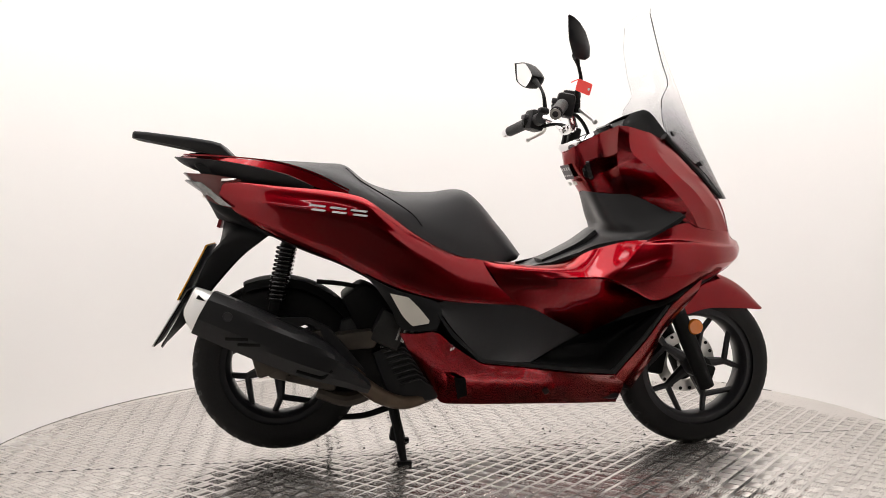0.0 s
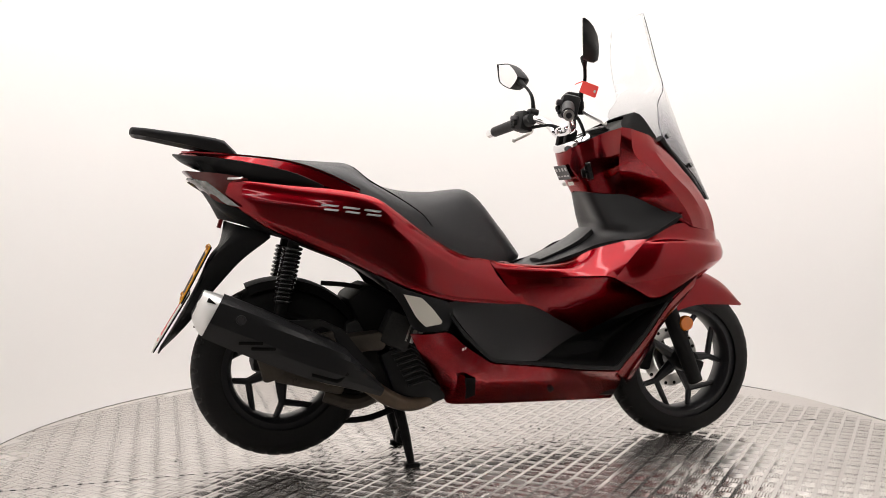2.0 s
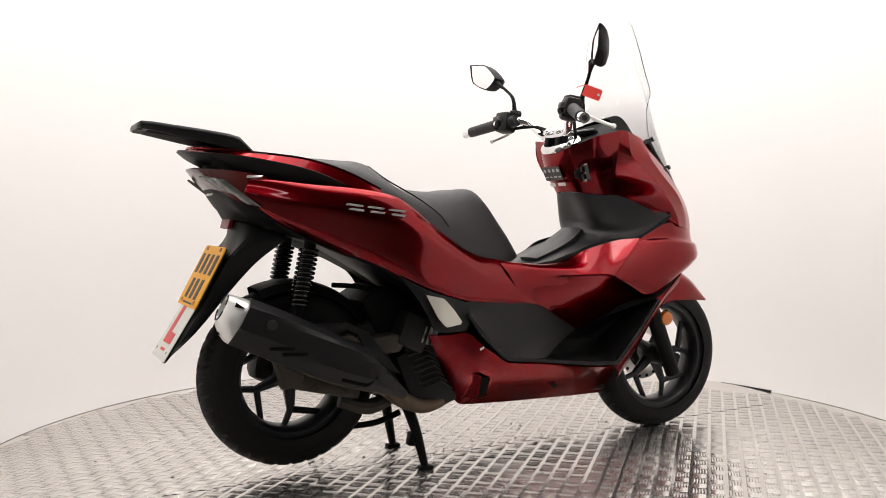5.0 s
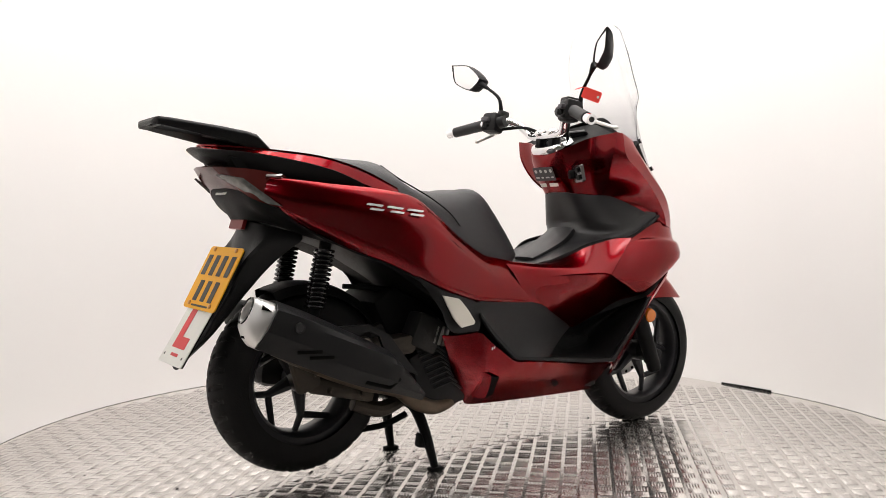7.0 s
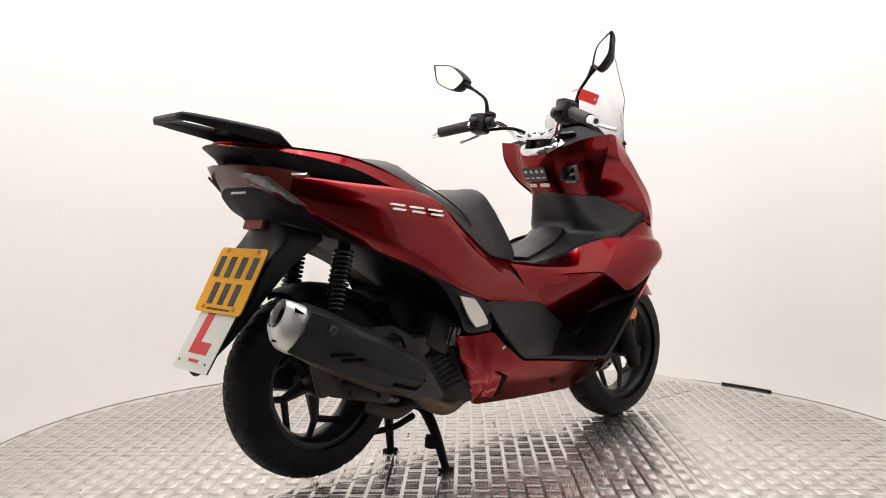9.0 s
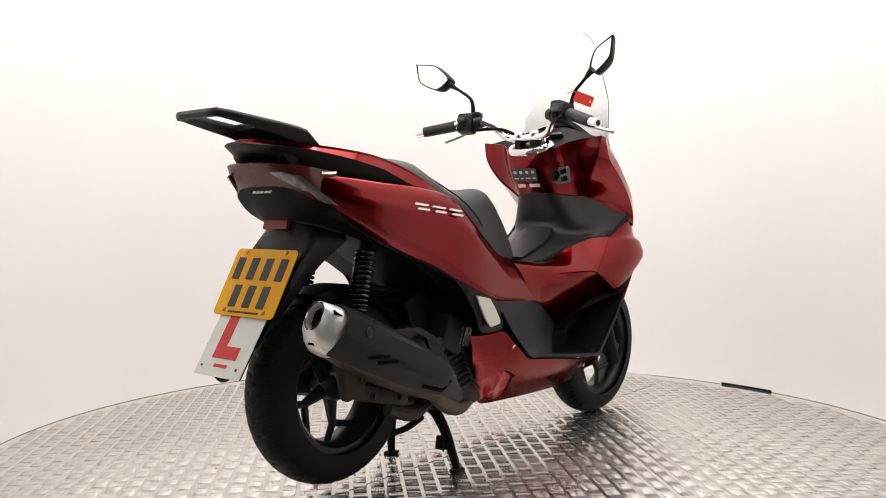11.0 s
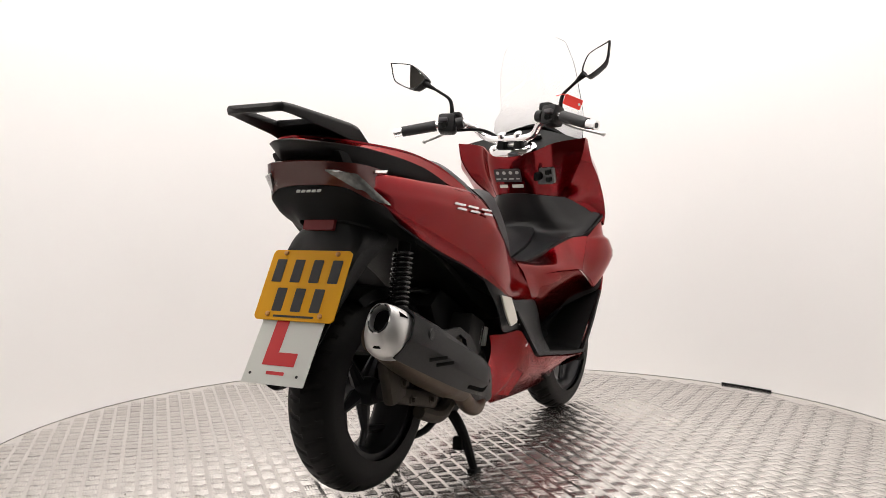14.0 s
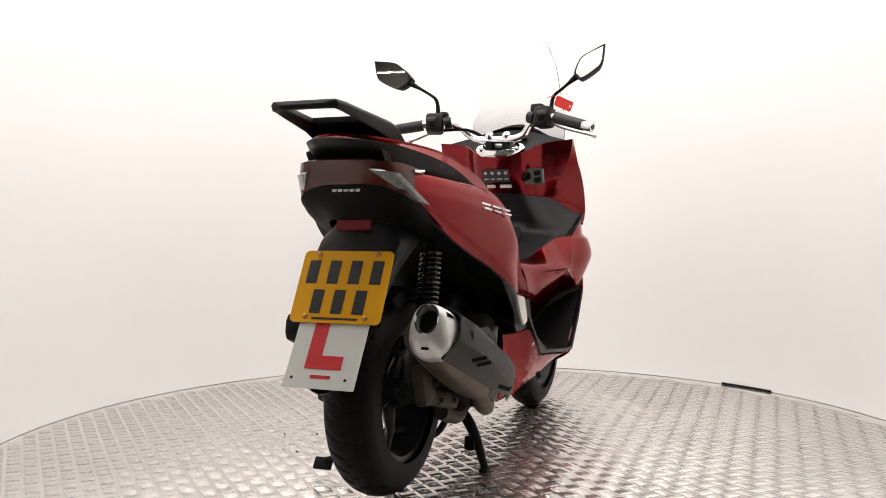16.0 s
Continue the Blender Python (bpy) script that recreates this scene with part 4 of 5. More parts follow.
part("exhaust_can", tube([ax(-0.02, -0.008, -0.185), ax(0.1, -0.006, -0.182), ax(0.25, 0.0, -0.178), ax(0.38, 0.004, -0.17), ax(0.46, 0.0, -0.16)],
                         [0.05, 0.056, 0.058, 0.052, 0.026], 28), PIPE, B, "heat-stained brown steel silencer can", 60)
part("heat_shield", sheet([
    [ax(-0.015, 0.054, -0.16), ax(0.1, 0.060, -0.16), ax(0.30, 0.064, -0.16), ax(0.35, 0.050, -0.16), ax(0.47, 0.012, -0.15)],
    [ax(-0.02, 0.058, -0.225), ax(0.1, 0.064, -0.235), ax(0.31, 0.066, -0.24), ax(0.355, 0.054, -0.24), ax(0.475, 0.012, -0.21)],
    [ax(-0.022, 0.040, -0.262), ax(0.1, 0.046, -0.275), ax(0.31, 0.048, -0.282), ax(0.36, 0.04, -0.28), ax(0.48, 0.008, -0.235)],
    [ax(-0.024, -0.012, -0.268), ax(0.1, -0.01, -0.28), ax(0.28, -0.006, -0.285), ax(0.36, 0.0, -0.282), ax(0.48, 0.0, -0.237)],
    [ax(-0.024, -0.062, -0.235), ax(0.1, -0.056, -0.25), ax(0.26, -0.044, -0.262), ax(0.38, -0.022, -0.262), ax(0.48, -0.008, -0.23)],
], n=30, across=4, thick=0.005, cross=False), BLACK, B, "matt black plastic exhaust heat shield", 16)
for s0, u0 in ((0.045, 0.022), (0.262, 0.012)):
    p = Vector(ax(s0, u0, -0.276 if s0 < 0.1 else -0.2835))
    part("shield_bolt", move(lathe([(0.0, -0.004), (0.008, -0.004), (0.009, -0.003), (0.013, -0.004), (0.014, 0.004)], 16), Matrix.Translation(p)), PRINT, B)
# Flattened dark bars paint the shade inside two through-slots.
for k in range(2):
    a, b = Vector(ax(0.066 + 0.036 * k, -0.034, -0.269)), Vector(ax(0.120 + 0.036 * k, -0.008, -0.2825))
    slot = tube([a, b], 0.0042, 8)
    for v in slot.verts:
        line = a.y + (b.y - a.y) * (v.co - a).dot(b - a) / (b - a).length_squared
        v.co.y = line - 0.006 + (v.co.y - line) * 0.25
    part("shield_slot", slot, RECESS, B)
# The vent's inner shade is painted as a raised dark bar.
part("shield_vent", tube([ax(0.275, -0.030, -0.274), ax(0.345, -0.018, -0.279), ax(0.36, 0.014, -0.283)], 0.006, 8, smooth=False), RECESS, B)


def end_cap():
    """Rounded oval cap round the silencer's outlet."""
    secs = [(0.0, 0.060, 0.055, 0.004), (-0.020, 0.060, 0.055, 0.004), (-0.028, 0.059, 0.054, 0.004), (-0.046, 0.053, 0.047, 0.008), (-0.064, 0.043, 0.036, 0.015),
            (-0.070, 0.036, 0.028, 0.020), (-0.069, 0.033, 0.025, 0.020), (-0.062, 0.031, 0.023, 0.020), (-0.02, 0.029, 0.021, 0.020)]
    bm = bmesh.new()
    rings = []
    for s, hu, hy, off in secs:
        ring = []
        for k in range(36):
            a = 2 * math.pi * k / 36
            c, q = math.cos(a), math.sin(a)
            e = 0.8
            u = hu * math.copysign(abs(q) ** e, q) + off - 0.008
            y = -0.205 + hy * math.copysign(abs(c) ** e, c)
            ring.append(bm.verts.new(ax(s, u, y)))
        rings.append(ring)
    for u, v in zip(rings, rings[1:]):
        for k in range(36):
            bm.faces.new([u[k], u[(k + 1) % 36], v[(k + 1) % 36], v[k]])
    return bm


CAP = part("end_cap", end_cap(), SATIN, B, "satin silver exhaust end cap", 40)
# A dark disc stands in for the shade down the outlet's bore.
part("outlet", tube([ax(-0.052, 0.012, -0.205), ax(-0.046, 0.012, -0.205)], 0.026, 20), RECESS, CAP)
# Solid dark wedges, coloured as the shade of two dimples.
for u, y, turn in ((0.030, -0.243, 0.6), (-0.046, -0.205, 0.0)):
    tri = [(0.011 * math.sin(turn + 2 * math.pi * k / 3), 0.011 * math.cos(turn + 2 * math.pi * k / 3)) for k in range(3)]
    tb = bmesh.new()
    lo, hi = [[tb.verts.new(ax(e, u + q, y + p)) for p, q in tri] for e in (-0.030, -0.0525)]
    tb.faces.new(lo)
    tb.faces.new(hi)
    for k in range(3):
        tb.faces.new([lo[k], lo[(k + 1) % 3], hi[(k + 1) % 3], hi[k]])
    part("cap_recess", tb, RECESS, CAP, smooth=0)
# Raised dark arcs paint the shade of slots round the outlet.
for k in range(4):
    a0 = math.pi * (0.25 + 0.5 * k)
    arc = [ax(-0.0708, 0.012 + 0.0345 * math.sin(a0 + e), -0.205 + 0.0265 * math.cos(a0 + e)) for e in (-0.55, 0.0, 0.55)]
    part("cap_slot", tube(arc, 0.0020, 6, n=9), PRINT, CAP)
part("exhaust_pipe", tube([ax(0.44, 0.0, -0.16), (-0.270, -0.150, 0.209), (-0.204, -0.140, 0.186), (-0.135, -0.120, 0.197), (-0.046, -0.080, 0.224)], [0.024, 0.024, 0.02, 0.018, 0.018], 14), PIPE, B, "brown heat-stained exhaust pipe")
FIN_OUT = [(-0.563, -0.236, 0.451), (-0.471, -0.236, 0.450), (-0.413, -0.236, 0.421), (-0.320, -0.236, 0.303), (-0.429, -0.236, 0.346), (-0.532, -0.236, 0.407)]
FIN_IN = [(-0.501, -0.236, 0.424), (-0.471, -0.236, 0.433), (-0.441, -0.236, 0.417), (-0.427, -0.236, 0.384), (-0.449, -0.236, 0.373), (-0.483, -0.236, 0.406)]
fin = bmesh.new()
loops = [[fin.verts.new((p[0], p[1] + d, p[2])) for p in pts] for pts, d in ((FIN_OUT, 0), (FIN_IN, 0), (FIN_IN, 0.012), (FIN_OUT, 0.012))]
for u, v in zip(loops, loops[1:] + loops[:1]):
    for k in range(6):
        fin.faces.new([u[k], u[(k + 1) % 6], v[(k + 1) % 6], v[k]])
bmesh.ops.recalc_face_normals(fin, faces=fin.faces)
part("shield_fin", fin, BLACK, B, "black upper fin of the heat shield", 0)
part("hanger_casting", prism([(-0.507, 0.000, 0.355), (-0.474, 0.000, 0.398), (-0.423, 0.000, 0.406), (-0.381, 0.000, 0.354), (-0.398, 0.000, 0.285), (-0.474, 0.000, 0.303)], -0.15, -0.12, 0.006), CAST, B)

# engine, swing unit, inner guards
part("engine_case", prism([(-0.381, 0.000, 0.422), (-0.278, 0.000, 0.456), (-0.175, 0.000, 0.420), (-0.087, 0.000, 0.315), (-0.086, 0.000, 0.192), (-0.226, 0.000, 0.169), (-0.329, 0.000, 0.215), (-0.398, 0.000, 0.319)], -0.09, 0.15, 0.012), ENGINE, B, "grimy black engine casting")
part("cylinder_head", box(0.09, 0.09, 0.10, pose(-0.24, -0.12, 0.40, 0, 25, 0), 0.012), ENGINE, B)
part("engine_boss", prism([(-0.415, 0.000, 0.388), (-0.295, 0.000, 0.401), (-0.269, 0.000, 0.378), (-0.287, 0.000, 0.349), (-0.398, 0.000, 0.344)], -0.16, -0.08, 0.006), CAST, B, "dusty cast alloy engine boss")
part("gear_case", box(0.34, 0.10, 0.13, pose(-0.47, 0.12, 0.30, 0, 8, 0), 0.03), ENGINE, B)
part("air_box", box(0.22, 0.13, 0.08, pose(-0.585, 0.160, 0.44, 0, 10, 0), 0.025), DULL, B, "black plastic air box")
part("swing_arm", tube([(-0.448, -0.100, 0.219), (-0.366, -0.110, 0.195), (-0.283, -0.100, 0.216)], [0.02, 0.022, 0.02], 10), CAST, B, "dusty cast alloy swing arm")
part("arm_casting", box(0.07, 0.035, 0.12, pose(-0.60, -0.115, 0.33, 0, -15, 0), 0.012), CAST, B)
part("arm_casting", box(0.20, 0.03, 0.045, pose(-0.49, -0.115, 0.265, 0, 14, 0), 0.012), CAST, B)
for q, r in (((-0.60, -0.133, 0.385), 0.013), ((-0.572, -0.133, 0.318), 0.016), ((-0.53, -0.131, 0.268), 0.012), ((-0.435, -0.131, 0.252), 0.012)):
    part("casting_bolt", cyl(q, (q[0], q[1] - 0.010, q[2]), r * 0.55, 6), CAST, B)
    part("casting_boss", cyl((q[0], q[1] + 0.02, q[2]), (q[0], q[1] - 0.001, q[2]), r, 16), CAST, B)
part("hub_nut", cyl((-0.562, -0.115, 0.288), (-0.562, -0.06, 0.288), 0.026, 16), ENGINE, B)
RC = part("radiator_cover", prism([(-0.292, 0.000, 0.332), (-0.209, 0.000, 0.369), (-0.148, 0.000, 0.350), (-0.096, 0.000, 0.245), (-0.101, 0.000, 0.193), (-0.182, 0.000, 0.177), (-0.243, 0.000, 0.196)], -0.142, -0.08, 0.008), BLACK, B, "black louvred radiator cover")
LOUVRE = [(-0.277, -0.146, 0.366), (-0.219, -0.149, 0.382), (-0.180, -0.146, 0.356)]
STEP = (Vector((-0.217, -0.182, 0.242)) - Vector((-0.282, -0.182, 0.368))) / 8
for k in range(9):
    part("louvre", tube([Vector(p) + STEP * k for p in LOUVRE], 0.0038, 6, smooth=False), BLACK, RC)
# Steel blocks stand in for glare on the black plastic louvre tops.
for k in range(3):
    part("louvre_glare", box(0.012, 0.05, 0.055, pose(-0.215 + 0.017 * k, -0.140, 0.395 - 0.004 * k, 0, 20, 0), 0.003), STEEL, B, "steel block painted as the glare on a black louvre top")
for q in ((-0.075, -0.2395, 0.353), (-0.068, -0.2395, 0.356)):
    part("paint_chip", box(0.004, 0.002, 0.008, pose(*q, 0, 20, 0), 0.0008), WHITE, B)
part("rear_guard", lathe([(0.24, -0.072), (0.262, -0.06), (0.268, -0.03), (0.268, 0.03), (0.262, 0.06), (0.24, 0.072), (0.237, 0.070), (0.258, 0.058), (0.264, 0.03), (0.264, -0.03), (0.258, -0.058), (0.237, -0.070), (0.24, -0.072)], 40,
     Matrix.Translation((-0.562, 0, 0.286)), radians(8), radians(112)), DULL, B, "black inner rear mudguard")
part("guard_stay", tube([(-0.448, -0.050, 0.536), (-0.382, -0.060, 0.530), (-0.316, -0.070, 0.517), (-0.250, -0.080, 0.497)], 0.007, 8), DULL, B)
# Mostly unseen filler, added to darken the hollow body and block light.
part("inner_body_filler", prism([(-0.582, 0.000, 0.687), (-0.448, 0.000, 0.641), (-0.296, 0.000, 0.552), (-0.209, 0.000, 0.490), (-0.070, 0.000, 0.419), (0.071, 0.000, 0.418), (0.105, 0.000, 0.558), (-0.106, 0.000, 0.654), (-0.313, 0.000, 0.778), (-0.548, 0.000, 0.810), (-0.664, 0.000, 0.812)], -0.135, 0.135, 0.02), DULL, B)
part("inner_guard", prism([(-0.381, 0.000, 0.491), (-0.313, 0.000, 0.533), (-0.209, 0.000, 0.481), (-0.105, 0.000, 0.385), (-0.157, 0.000, 0.316), (-0.312, 0.000, 0.353)], -0.10, 0.12, 0.015), DULL, B)
part("tail_core", prism([(-0.794, 0.000, 0.881), (-0.664, 0.000, 0.879), (-0.381, 0.000, 0.805), (-0.381, 0.000, 0.628), (-0.582, 0.000, 0.687), (-0.694, 0.000, 0.745)], -0.10, 0.10, 0.01), DULL, B)
part("belly", prism([(-0.136, 0.000, 0.343), (-0.084, 0.000, 0.440), (0.071, 0.000, 0.418), (0.323, 0.000, 0.344), (0.433, 0.000, 0.343), (0.472, 0.000, 0.163), (-0.051, 0.000, 0.167)], -0.10, 0.10, 0.02), DULL, B)
part("front_inner", prism([(0.396, 0.000, 0.343), (0.598, 0.000, 0.430), (0.757, 0.000, 0.519), (0.841, 0.000, 0.573), (0.689, 0.000, 0.646), (0.431, 0.000, 0.521)], -0.085, 0.085, 0.02), DULL, B)
both("frame_cover", [
    [(-0.315, -0.222, 0.567), (-0.229, -0.230, 0.523), (-0.107, -0.206, 0.482), (-0.096, -0.217, 0.446)],
    [(-0.291, -0.218, 0.545), (-0.244, -0.228, 0.471), (-0.208, -0.226, 0.409), (-0.114, -0.226, 0.405)],
], BLACK, B, n=16, across=3)
both("side_badge", [
    [(-0.245, -0.238, 0.513), (-0.195, -0.243, 0.502), (-0.163, -0.238, 0.470), (-0.136, -0.234, 0.435)],
    [(-0.229, -0.238, 0.483), (-0.210, -0.239, 0.448), (-0.185, -0.238, 0.421), (-0.139, -0.234, 0.427)],
], SILVER, B, "champagne silver side badge", n=12, across=2, smooth=False, thick=0.006)
# scoop behind the skirts' lower edge
SCOOP_LIP = [(-0.066, -0.224, 0.270), (-0.056, -0.199, 0.235), (-0.048, -0.168, 0.196)]
both_nets("scoop_flap", [
    [(-0.150, -0.180, 0.318), (-0.136, -0.152, 0.270), (-0.118, -0.122, 0.214)],
    [(-0.104, -0.204, 0.292), (-0.092, -0.176, 0.247), (-0.080, -0.147, 0.202)],
    SCOOP_LIP,
], RED, B, per=4, cross=4, thick=0.003)
# No hole is cut: a near-black sheet paints the scoop's inner shade.
both_nets("scoop_shade", [
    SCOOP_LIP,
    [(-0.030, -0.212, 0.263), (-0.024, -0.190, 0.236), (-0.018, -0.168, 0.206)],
], RECESS, B, "near-black sheet painted as the shade behind the scoop flap", per=3, cross=2, thick=0.001)
for side in (-1, 1):
    part("skirt_plug", box(0.018, 0.012, 0.026, pose(0.212, side * 0.173, 0.216, side * 25, -30, 0), 0.004), DULL, B)

# centre stand
SC = part("centre_stand", tube([(-0.235, -0.03, 0.188), (-0.23, -0.075, 0.172), (-0.218, -0.108, 0.11), (-0.202, -0.133, 0.012)], [0.014, 0.016, 0.014, 0.011], 10), DULL, B, "black steel centre stand")
join_l = tube([(-0.235, 0.03, 0.188), (-0.23, 0.08, 0.172), (-0.21, 0.115, 0.11), (-0.182, 0.143, 0.012)], [0.014, 0.016, 0.014, 0.011], 10)
part("stand_leg", join_l, DULL, B)
part("stand_bar", tube([(-0.235, -0.07, 0.19), (-0.238, 0.0, 0.188), (-0.235, 0.07, 0.19)], 0.016, 10), DULL, B)
for x, y in ((-0.2, -0.133), (-0.182, 0.143)):
    part("stand_foot", box(0.045, 0.026, 0.012, pose(x, y, 0.0065), 0.004), DULL, B)
part("stand_lug", box(0.03, 0.03, 0.04, pose(-0.224, -0.098, 0.085, 0, 10, 0), 0.006), DULL, B)
part("kick_lever", tube([(-0.235, -0.03, 0.15), (-0.31, -0.03, 0.128), (-0.385, 0.0, 0.118), (-0.415, 0.12, 0.09), (-0.412, 0.262, 0.05)], [0.010, 0.009, 0.009, 0.009], 8), DULL, B)
part("kick_pad", box(0.035, 0.055, 0.012, pose(-0.413, 0.27, 0.04, 0, -55, 0), 0.004), DULL, B)

# steering head
HB = part("handlebar", tube([(0.25, 0.25, 1.035), (0.285, 0.175, 1.047), (0.325, 0.135, 1.03), (0.342, 0.10, 0.998), (0.337, 0.06, 0.985), (0.332, 0.0, 0.984),
                             (0.327, -0.055, 0.985), (0.318, -0.095, 0.998), (0.30, -0.125, 1.032), (0.275, -0.17, 1.05), (0.25, -0.23, 1.04)], 0.0125, 14, n=60), CHROME, B, "polished chrome handlebar", 60)
for end, inn, tip in (((0.221, 0.358, 1.018), (0.255, 0.244, 1.035), (0.213, 0.386, 1.013)), ((0.207, -0.322, 1.009), (0.25, -0.222, 1.041), (0.196, -0.354, 1.001))):
    part("grip", tube([inn, end], [0.0185, 0.0175], 18), GRIP, B, "ribbed black rubber grip")
    part("bar_end", tube([end, tip], [0.015, 0.0155], 18), CHROME, B, "silver bar-end weight")
    q = Vector(tip) + (Vector(tip) - Vector(end)) * 0.02
    # A dark plug gives the bore its shade by colour alone.
    part("bar_end_bore", tube([tip, q], 0.0085, 12), PRINT, B)
for s, c in ((1, (0.272, 0.208, 1.04)), (-1, (0.272, -0.178, 1.046))):
    part("switch_housing", box(0.055, 0.06, 0.068, pose(c[0], c[1], c[2], 0, 12, s * 15), 0.012), BLACK, B)
    part("switch_button", box(0.02, 0.03, 0.016, pose(c[0] - 0.03, c[1], c[2] + 0.012, 0, 12, s * 15), 0.004), DARKLABEL, B)
    part("switch_button", box(0.018, 0.018, 0.012, pose(c[0] - 0.03, c[1] + 0.008 * s, c[2] - 0.018, 0, 12, s * 15), 0.004), DULL, B)
    size = (0.052, 0.044, 0.030) if s < 0 else (0.036, 0.030, 0.022)
    part("reservoir", box(*size, pose(c[0] + 0.025, c[1] - s * 0.025, c[2] + 0.030, 0, 8, s * 10), 0.008), BLACK, B)
    part("housing_clamp", tube([(c[0] + 0.004, c[1] - s * 0.034, c[2]), (c[0] + 0.010, c[1] - s * 0.056, c[2] + 0.004)], [0.021, 0.019], 16), BLACK, B)
    part("horn_button", tube([(c[0] - 0.026, c[1] - 0.004 * s, c[2] - 0.004), (c[0] - 0.038, c[1] - 0.004 * s, c[2] - 0.006)], [0.011, 0.009], 12), DULL, B)
    part("lever_pivot", cyl((c[0] + 0.03, c[1] + s * 0.01, c[2] - 0.022), (c[0] + 0.03, c[1] + s * 0.01, c[2] + 0.015), 0.012, 12), DULL, B)
    tip = (0.272, 0.30, 0.984) if s > 0 else (0.312, -0.335, 0.984)
    part("brake_lever", tube([(c[0] + 0.035, c[1] + s * 0.01, c[2] - 0.01), (c[0] + 0.045, c[1] + s * 0.05, c[2] - 0.03), tip], [0.006, 0.0055, 0.005], 8), STEEL, B, "silver brake lever")
    part("lever_ball", tube([(tip[0], tip[1] - 0.006, tip[2]), (tip[0], tip[1], tip[2]), (tip[0], tip[1] + 0.006, tip[2])], [0.005, 0.008, 0.005], 10), STEEL, B)
    part("cable", tube([(c[0] + 0.02, c[1] - s * 0.02, c[2] - 0.02), (0.33, s * 0.11, 1.02), (0.37, s * 0.06, 0.99), (0.40, s * 0.03, 0.93)], 0.0055, 8), DULL, B)
for y in (0.032, -0.028):
    part("bar_clamp", box(0.036, 0.026, 0.07, pose(0.338, y, 0.962, 0, 12, 0), 0.006), DULL, B)
    part("clamp_cap", box(0.04, 0.024, 0.022, pose(0.333, y, 0.998, 0, -20, 0), 0.009), CHROME, B)
trim = lathe([(0.052, -0.014), (0.060, -0.010), (0.062, 0.002), (0.056, 0.012), (0.047, 0.013), (0.042, 0.006), (0.044, -0.010), (0.052, -0.014)], 40, Matrix.Rotation(radians(90), 4, "X"))
part("column_trim", move(move(trim, Matrix.Diagonal((0.95, 1.42, 1.0, 1.0))), pose(0.360, 0.003, 0.954, 0, -22, 0)), CHROME, B, "chrome oval steering column trim", 50)
part("column_cap", box(0.075, 0.11, 0.03, pose(0.372, 0.003, 0.952, 0, -22, 0), 0.012), DULL, B)
part("ignition_key", box(0.01, 0.03, 0.02, pose(0.352, 0.003, 0.96, 0, -22, 0), 0.003), STEEL, B)


def mirror(pts, stalk, n):
    p = [Vector(q) for q in pts]
    c = sum(p, Vector()) / len(p)
    n = Vector(n).normalized()
    p = [q - Vector((1, 0, 0)) * (q - c).dot(n) / n.x for q in p]
    loop = [a.lerp(b, 0.4) for a, b in zip(spline(p + [p[0]], 41)[:-1], spline(p + [p[0]], 41, False)[:-1])]
    bm = bmesh.new()
    rings = []
    for sc, dep in ((0.90, 0.0005), (0.92, 0.0045), (0.97, 0.006), (1.0, 0.001), (0.98, -0.012), (0.88, -0.024), (0.6, -0.036), (0.2, -0.04)):
        lean = (Vector(stalk[-1]) - c) * 0.55 * max(0.0, -dep / 0.04)
        rings.append([bm.verts.new(c + lean + (q - c) * sc + n * dep) for q in loop])
    for u, v in zip(rings, rings[1:]):
        for k in range(40):
            bm.faces.new([u[k], u[(k + 1) % 40], v[(k + 1) % 40], v[k]])
    bm.faces.new(rings[-1])
    housing = part("mirror_housing", bm, BLACK, B, "black rear-view mirror", 50)
    g = bmesh.new()
    bow = []
    for sc in (0.905, 0.78, 0.6, 0.4, 0.2):
        bow.append([g.verts.new(c + (q - c) * sc + n * (0.0042 - ((q - c).length * sc) ** 2 / 2.2)) for q in loop])
    for u, v in zip(bow, bow[1:]):
        for k in range(40):
            g.faces.new([u[k], u[(k + 1) % 40], v[(k + 1) % 40], v[k]])
    mid = g.verts.new(c + n * 0.0042)
    for k in range(40):
        g.faces.new([bow[-1][k], bow[-1][(k + 1) % 40], mid])
    part("mirror_glass", g, MIRROR, housing, "convex mirror glass", 80)
    part("mirror_stalk", tube(stalk, [0.009, 0.0065, 0.005, 0.005, 0.011], 12), DULL, B)


mirror([(0.245, 0.429, 1.266), (0.295, 0.355, 1.256), (0.312, 0.305, 1.205), (0.275, 0.351, 1.168), (0.247, 0.415, 1.200)],
       [(0.309, 0.211, 1.06), (0.309, 0.211, 1.092), (0.306, 0.218, 1.128), (0.306, 0.26, 1.158), (0.30, 0.315, 1.19)], (-0.961, -0.276, 0.0))
mirror([(0.226, -0.388, 1.262), (0.262, -0.305, 1.233), (0.277, -0.277, 1.185), (0.267, -0.303, 1.163), (0.244, -0.375, 1.200)],
       [(0.301, -0.193, 1.05), (0.303, -0.193, 1.082), (0.312, -0.199, 1.118), (0.297, -0.235, 1.142), (0.272, -0.285, 1.172)], (-0.90, 0.43, 0.0))
TM = facing((0.312, -0.232, 1.092), (0.17, -0.30, 0.86), (0.45, -0.80, -0.38))
TAG_OB = new("paper_tag")
tagged(TAG_OB, "bright red paper tag tied to the mirror stalk", "tag")
part("tag_card", card(0.060, 0.034, 0.0015, TM, corner=0.005), TAG, TAG_OB)
part("tag_string", tube([(0.288, -0.185, 1.112), (0.305, -0.203, 1.118), (0.302, -0.215, 1.105)], 0.0015, 6), TAG, TAG_OB)
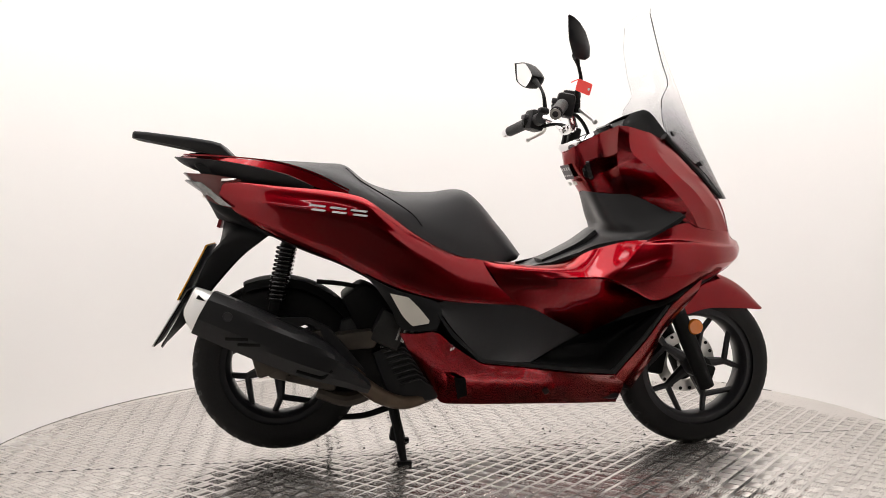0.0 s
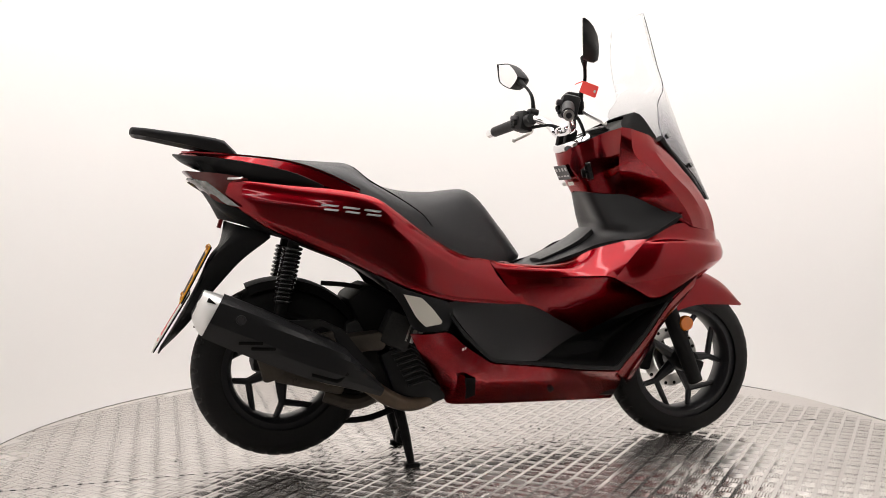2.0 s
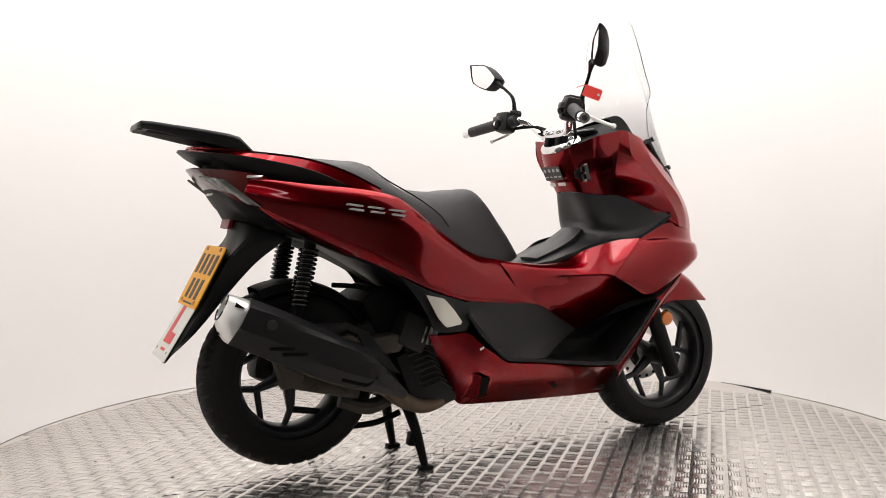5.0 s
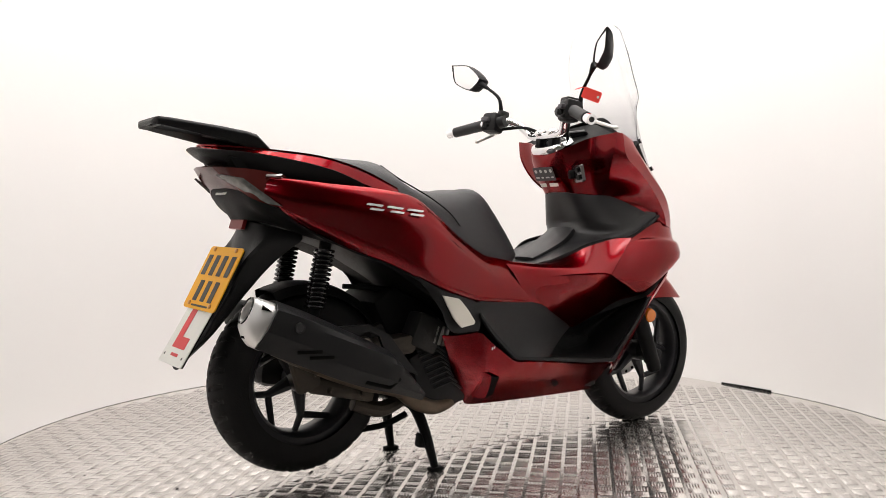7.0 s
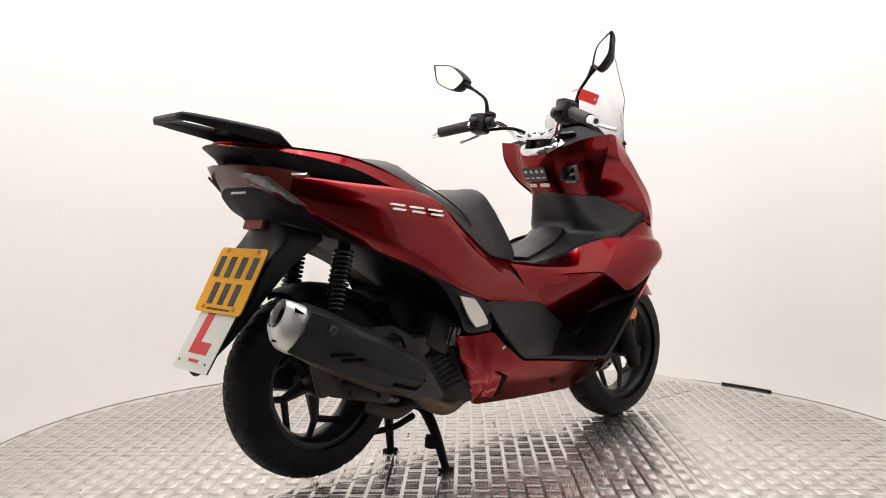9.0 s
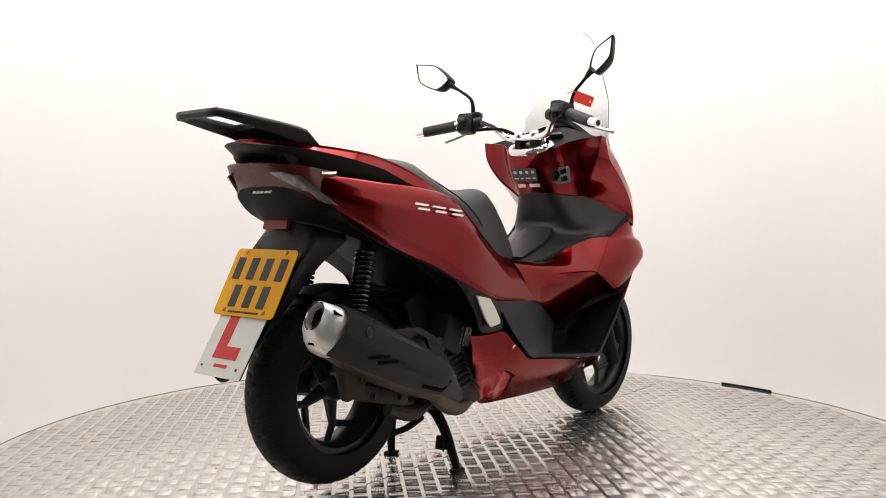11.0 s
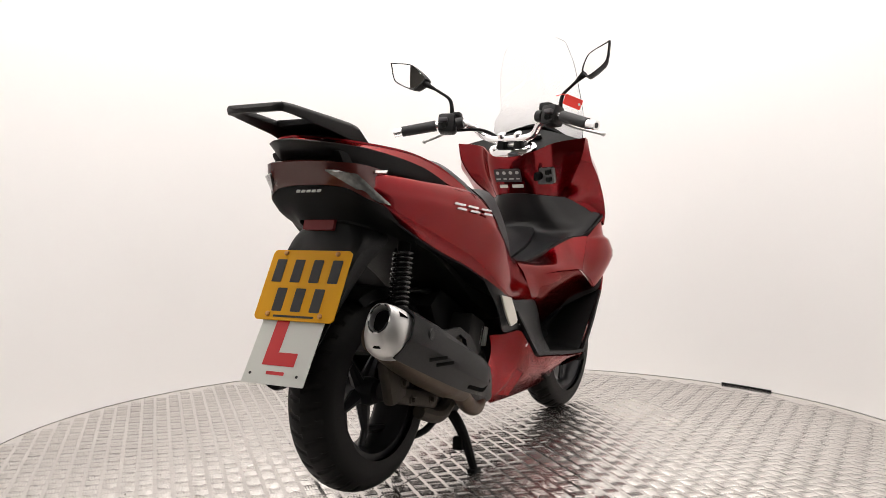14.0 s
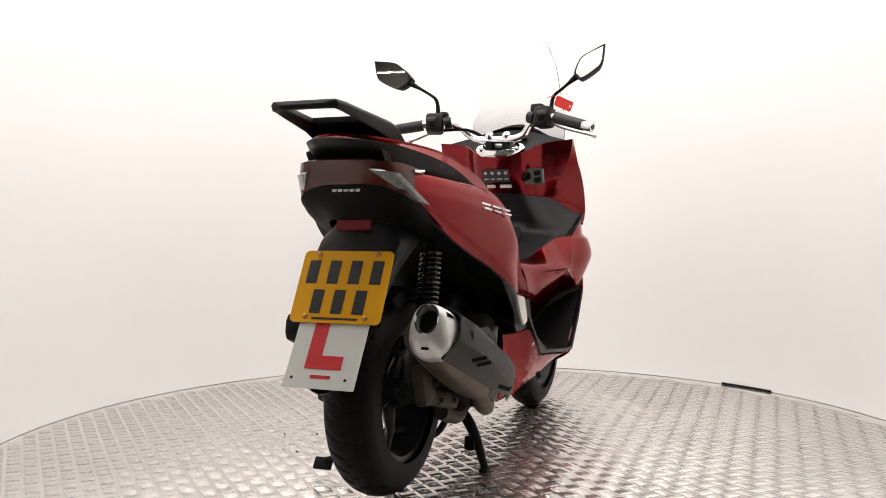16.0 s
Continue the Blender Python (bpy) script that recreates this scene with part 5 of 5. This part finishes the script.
part("tag_eyelet", card(0.008, 0.008, 0.0008, TM, 0.022, 0.0, 0.0016, 0.0038), WHITE, TAG_OB)

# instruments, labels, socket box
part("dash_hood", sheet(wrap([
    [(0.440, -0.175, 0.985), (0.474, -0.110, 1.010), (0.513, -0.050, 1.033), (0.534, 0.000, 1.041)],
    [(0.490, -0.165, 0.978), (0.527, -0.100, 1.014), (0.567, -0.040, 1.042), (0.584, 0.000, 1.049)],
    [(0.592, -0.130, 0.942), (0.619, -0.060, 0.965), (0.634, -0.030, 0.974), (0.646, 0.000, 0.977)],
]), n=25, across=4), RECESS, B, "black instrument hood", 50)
part("instrument_panel", sheet(wrap([
    [(0.418, -0.225, 0.958), (0.398, -0.130, 0.949), (0.380, -0.075, 0.939), (0.390, 0.000, 0.941)],
    [(0.428, -0.215, 0.979), (0.471, -0.120, 1.005), (0.513, -0.050, 1.023), (0.534, 0.000, 1.030)],
]), n=25, across=4), DULL, B)
part("display", box(0.012, 0.13, 0.06, pose(0.462, 0.0, 0.985, 0, -50, 0), 0.008), GLOSS, B, "dark gloss instrument display")
SM = facing((0.331, 0.008, 0.858), (-0.42, 0, 0.9))
ST = part("warning_label", card(0.098, 0.048, 0.0008, SM, 0, 0.004, 0.0, 0.004), DARKLABEL, B, "dark printed warning label")
for k in range(4):
    part("pictogram", card(0.013, 0.012, 0.0006, SM, -0.036 + 0.024 * k, 0.014, 0.001, 0.006), LABEL, ST)
    part("pictogram", card((0.017, 0.012, 0.019, 0.014)[k], 0.005, 0.0006, SM, -0.036 + 0.024 * k, -0.008, 0.001, 0.002), LABEL, ST)
part("small_label", card(0.042, 0.012, 0.0008, SM, 0.03, -0.035, 0.0, 0.002), WHITE, B)
part("small_label", card(0.03, 0.012, 0.0008, SM, -0.022, -0.035, 0.0, 0.002), WHITE, B)
UM = facing((0.372, -0.106, 0.861), (-0.25, 0, 0.97), (-0.3, -0.95, 0))
SB = part("switch_panel", card(0.10, 0.056, 0.012, UM, corner=0.008), GLOSS, B, "recessed black switch panel")
part("ignition_knob", move(lathe([(0.0, 0.014), (0.014, 0.012), (0.016, 0.0)], 18, Matrix.Rotation(radians(90), 4, "X")), UM @ Matrix.Translation((-0.018, 0, 0.012))), DULL, SB)
for k in range(2):
    part("switch", card(0.018, 0.016, 0.006, UM, 0.03, 0.012 - 0.024 * k, 0.012, 0.003), DULL, SB)

# screen
SCREEN_ROWS = [
    [(0.549, -0.112, 1.334), (0.572, -0.058, 1.360), (0.586, 0.000, 1.368)],
    [(0.556, -0.140, 1.258), (0.591, -0.068, 1.268), (0.615, 0.000, 1.280)],
    [(0.572, -0.151, 1.180), (0.613, -0.074, 1.192), (0.644, 0.000, 1.203)],
    [(0.588, -0.158, 1.115), (0.636, -0.080, 1.122), (0.673, 0.000, 1.132)],
    [(0.563, -0.172, 1.062), (0.645, -0.090, 1.066), (0.696, 0.000, 1.074)],
    [(0.583, -0.160, 0.973), (0.681, -0.085, 0.973), (0.739, 0.000, 0.975)],
    [(0.662, -0.120, 0.906), (0.735, -0.065, 0.897), (0.780, 0.000, 0.893)],
    [(0.736, -0.085, 0.854), (0.786, -0.045, 0.833), (0.817, 0.000, 0.822)],
    [(0.822, -0.025, 0.782), (0.837, -0.012, 0.777), (0.845, 0.000, 0.776)],
]
scr = part("windscreen", sheet(wrap(SCREEN_ROWS), n=33, across=5, thick=0.003), SCREEN, B, "tall clear polycarbonate windscreen", 60)
scr.visible_shadow = False
edge_line = [r[0] for r in reversed(SCREEN_ROWS[:6])] + [SCREEN_ROWS[0][1], SCREEN_ROWS[0][2]]
edge_line += [flip(p) for p in reversed(edge_line[:-1])]
part("screen_edge", tube(edge_line, 0.0007, 6, n=80), EDGE, B, "polished edge of the screen", 60)
for s in (1, -1):
    def sy(p, s=s):
        return (p[0], s * p[1], p[2])
    part("screen_bracket", tube([sy((0.582, -0.150, 0.961)), sy((0.631, -0.130, 0.919)), sy((0.710, -0.095, 0.857)), sy((0.814, -0.030, 0.780))], [0.012, 0.010, 0.008, 0.005], 8), DULL, B)
    for q in ((0.613, -0.150, 0.970), (0.723, -0.100, 0.884)):
        part("screen_bolt", tube([sy((q[0] - 0.002, q[1] + 0.010, q[2] - 0.002)), sy((q[0] + 0.002, q[1] + 0.003, q[2] + 0.002))], 0.008, 12), GLOSS, B)


def motions():
    rows_table, rows_bike = [], []
    for k in range(33):
        t = 0.5 * k
        a = table_turn(t)
        rows_table.append((t, pose(0, 0, 0, 0, 0, a)))
        rows_bike.append((t, pose(0, 0, 0, 0, 0, a + 9.0) @ pose(0, -0.004, 0)))
    walk(TABLE, rows_table)
    walk(BIKE, rows_bike)
    walk(TAG_OB, rows_bike)


motions()
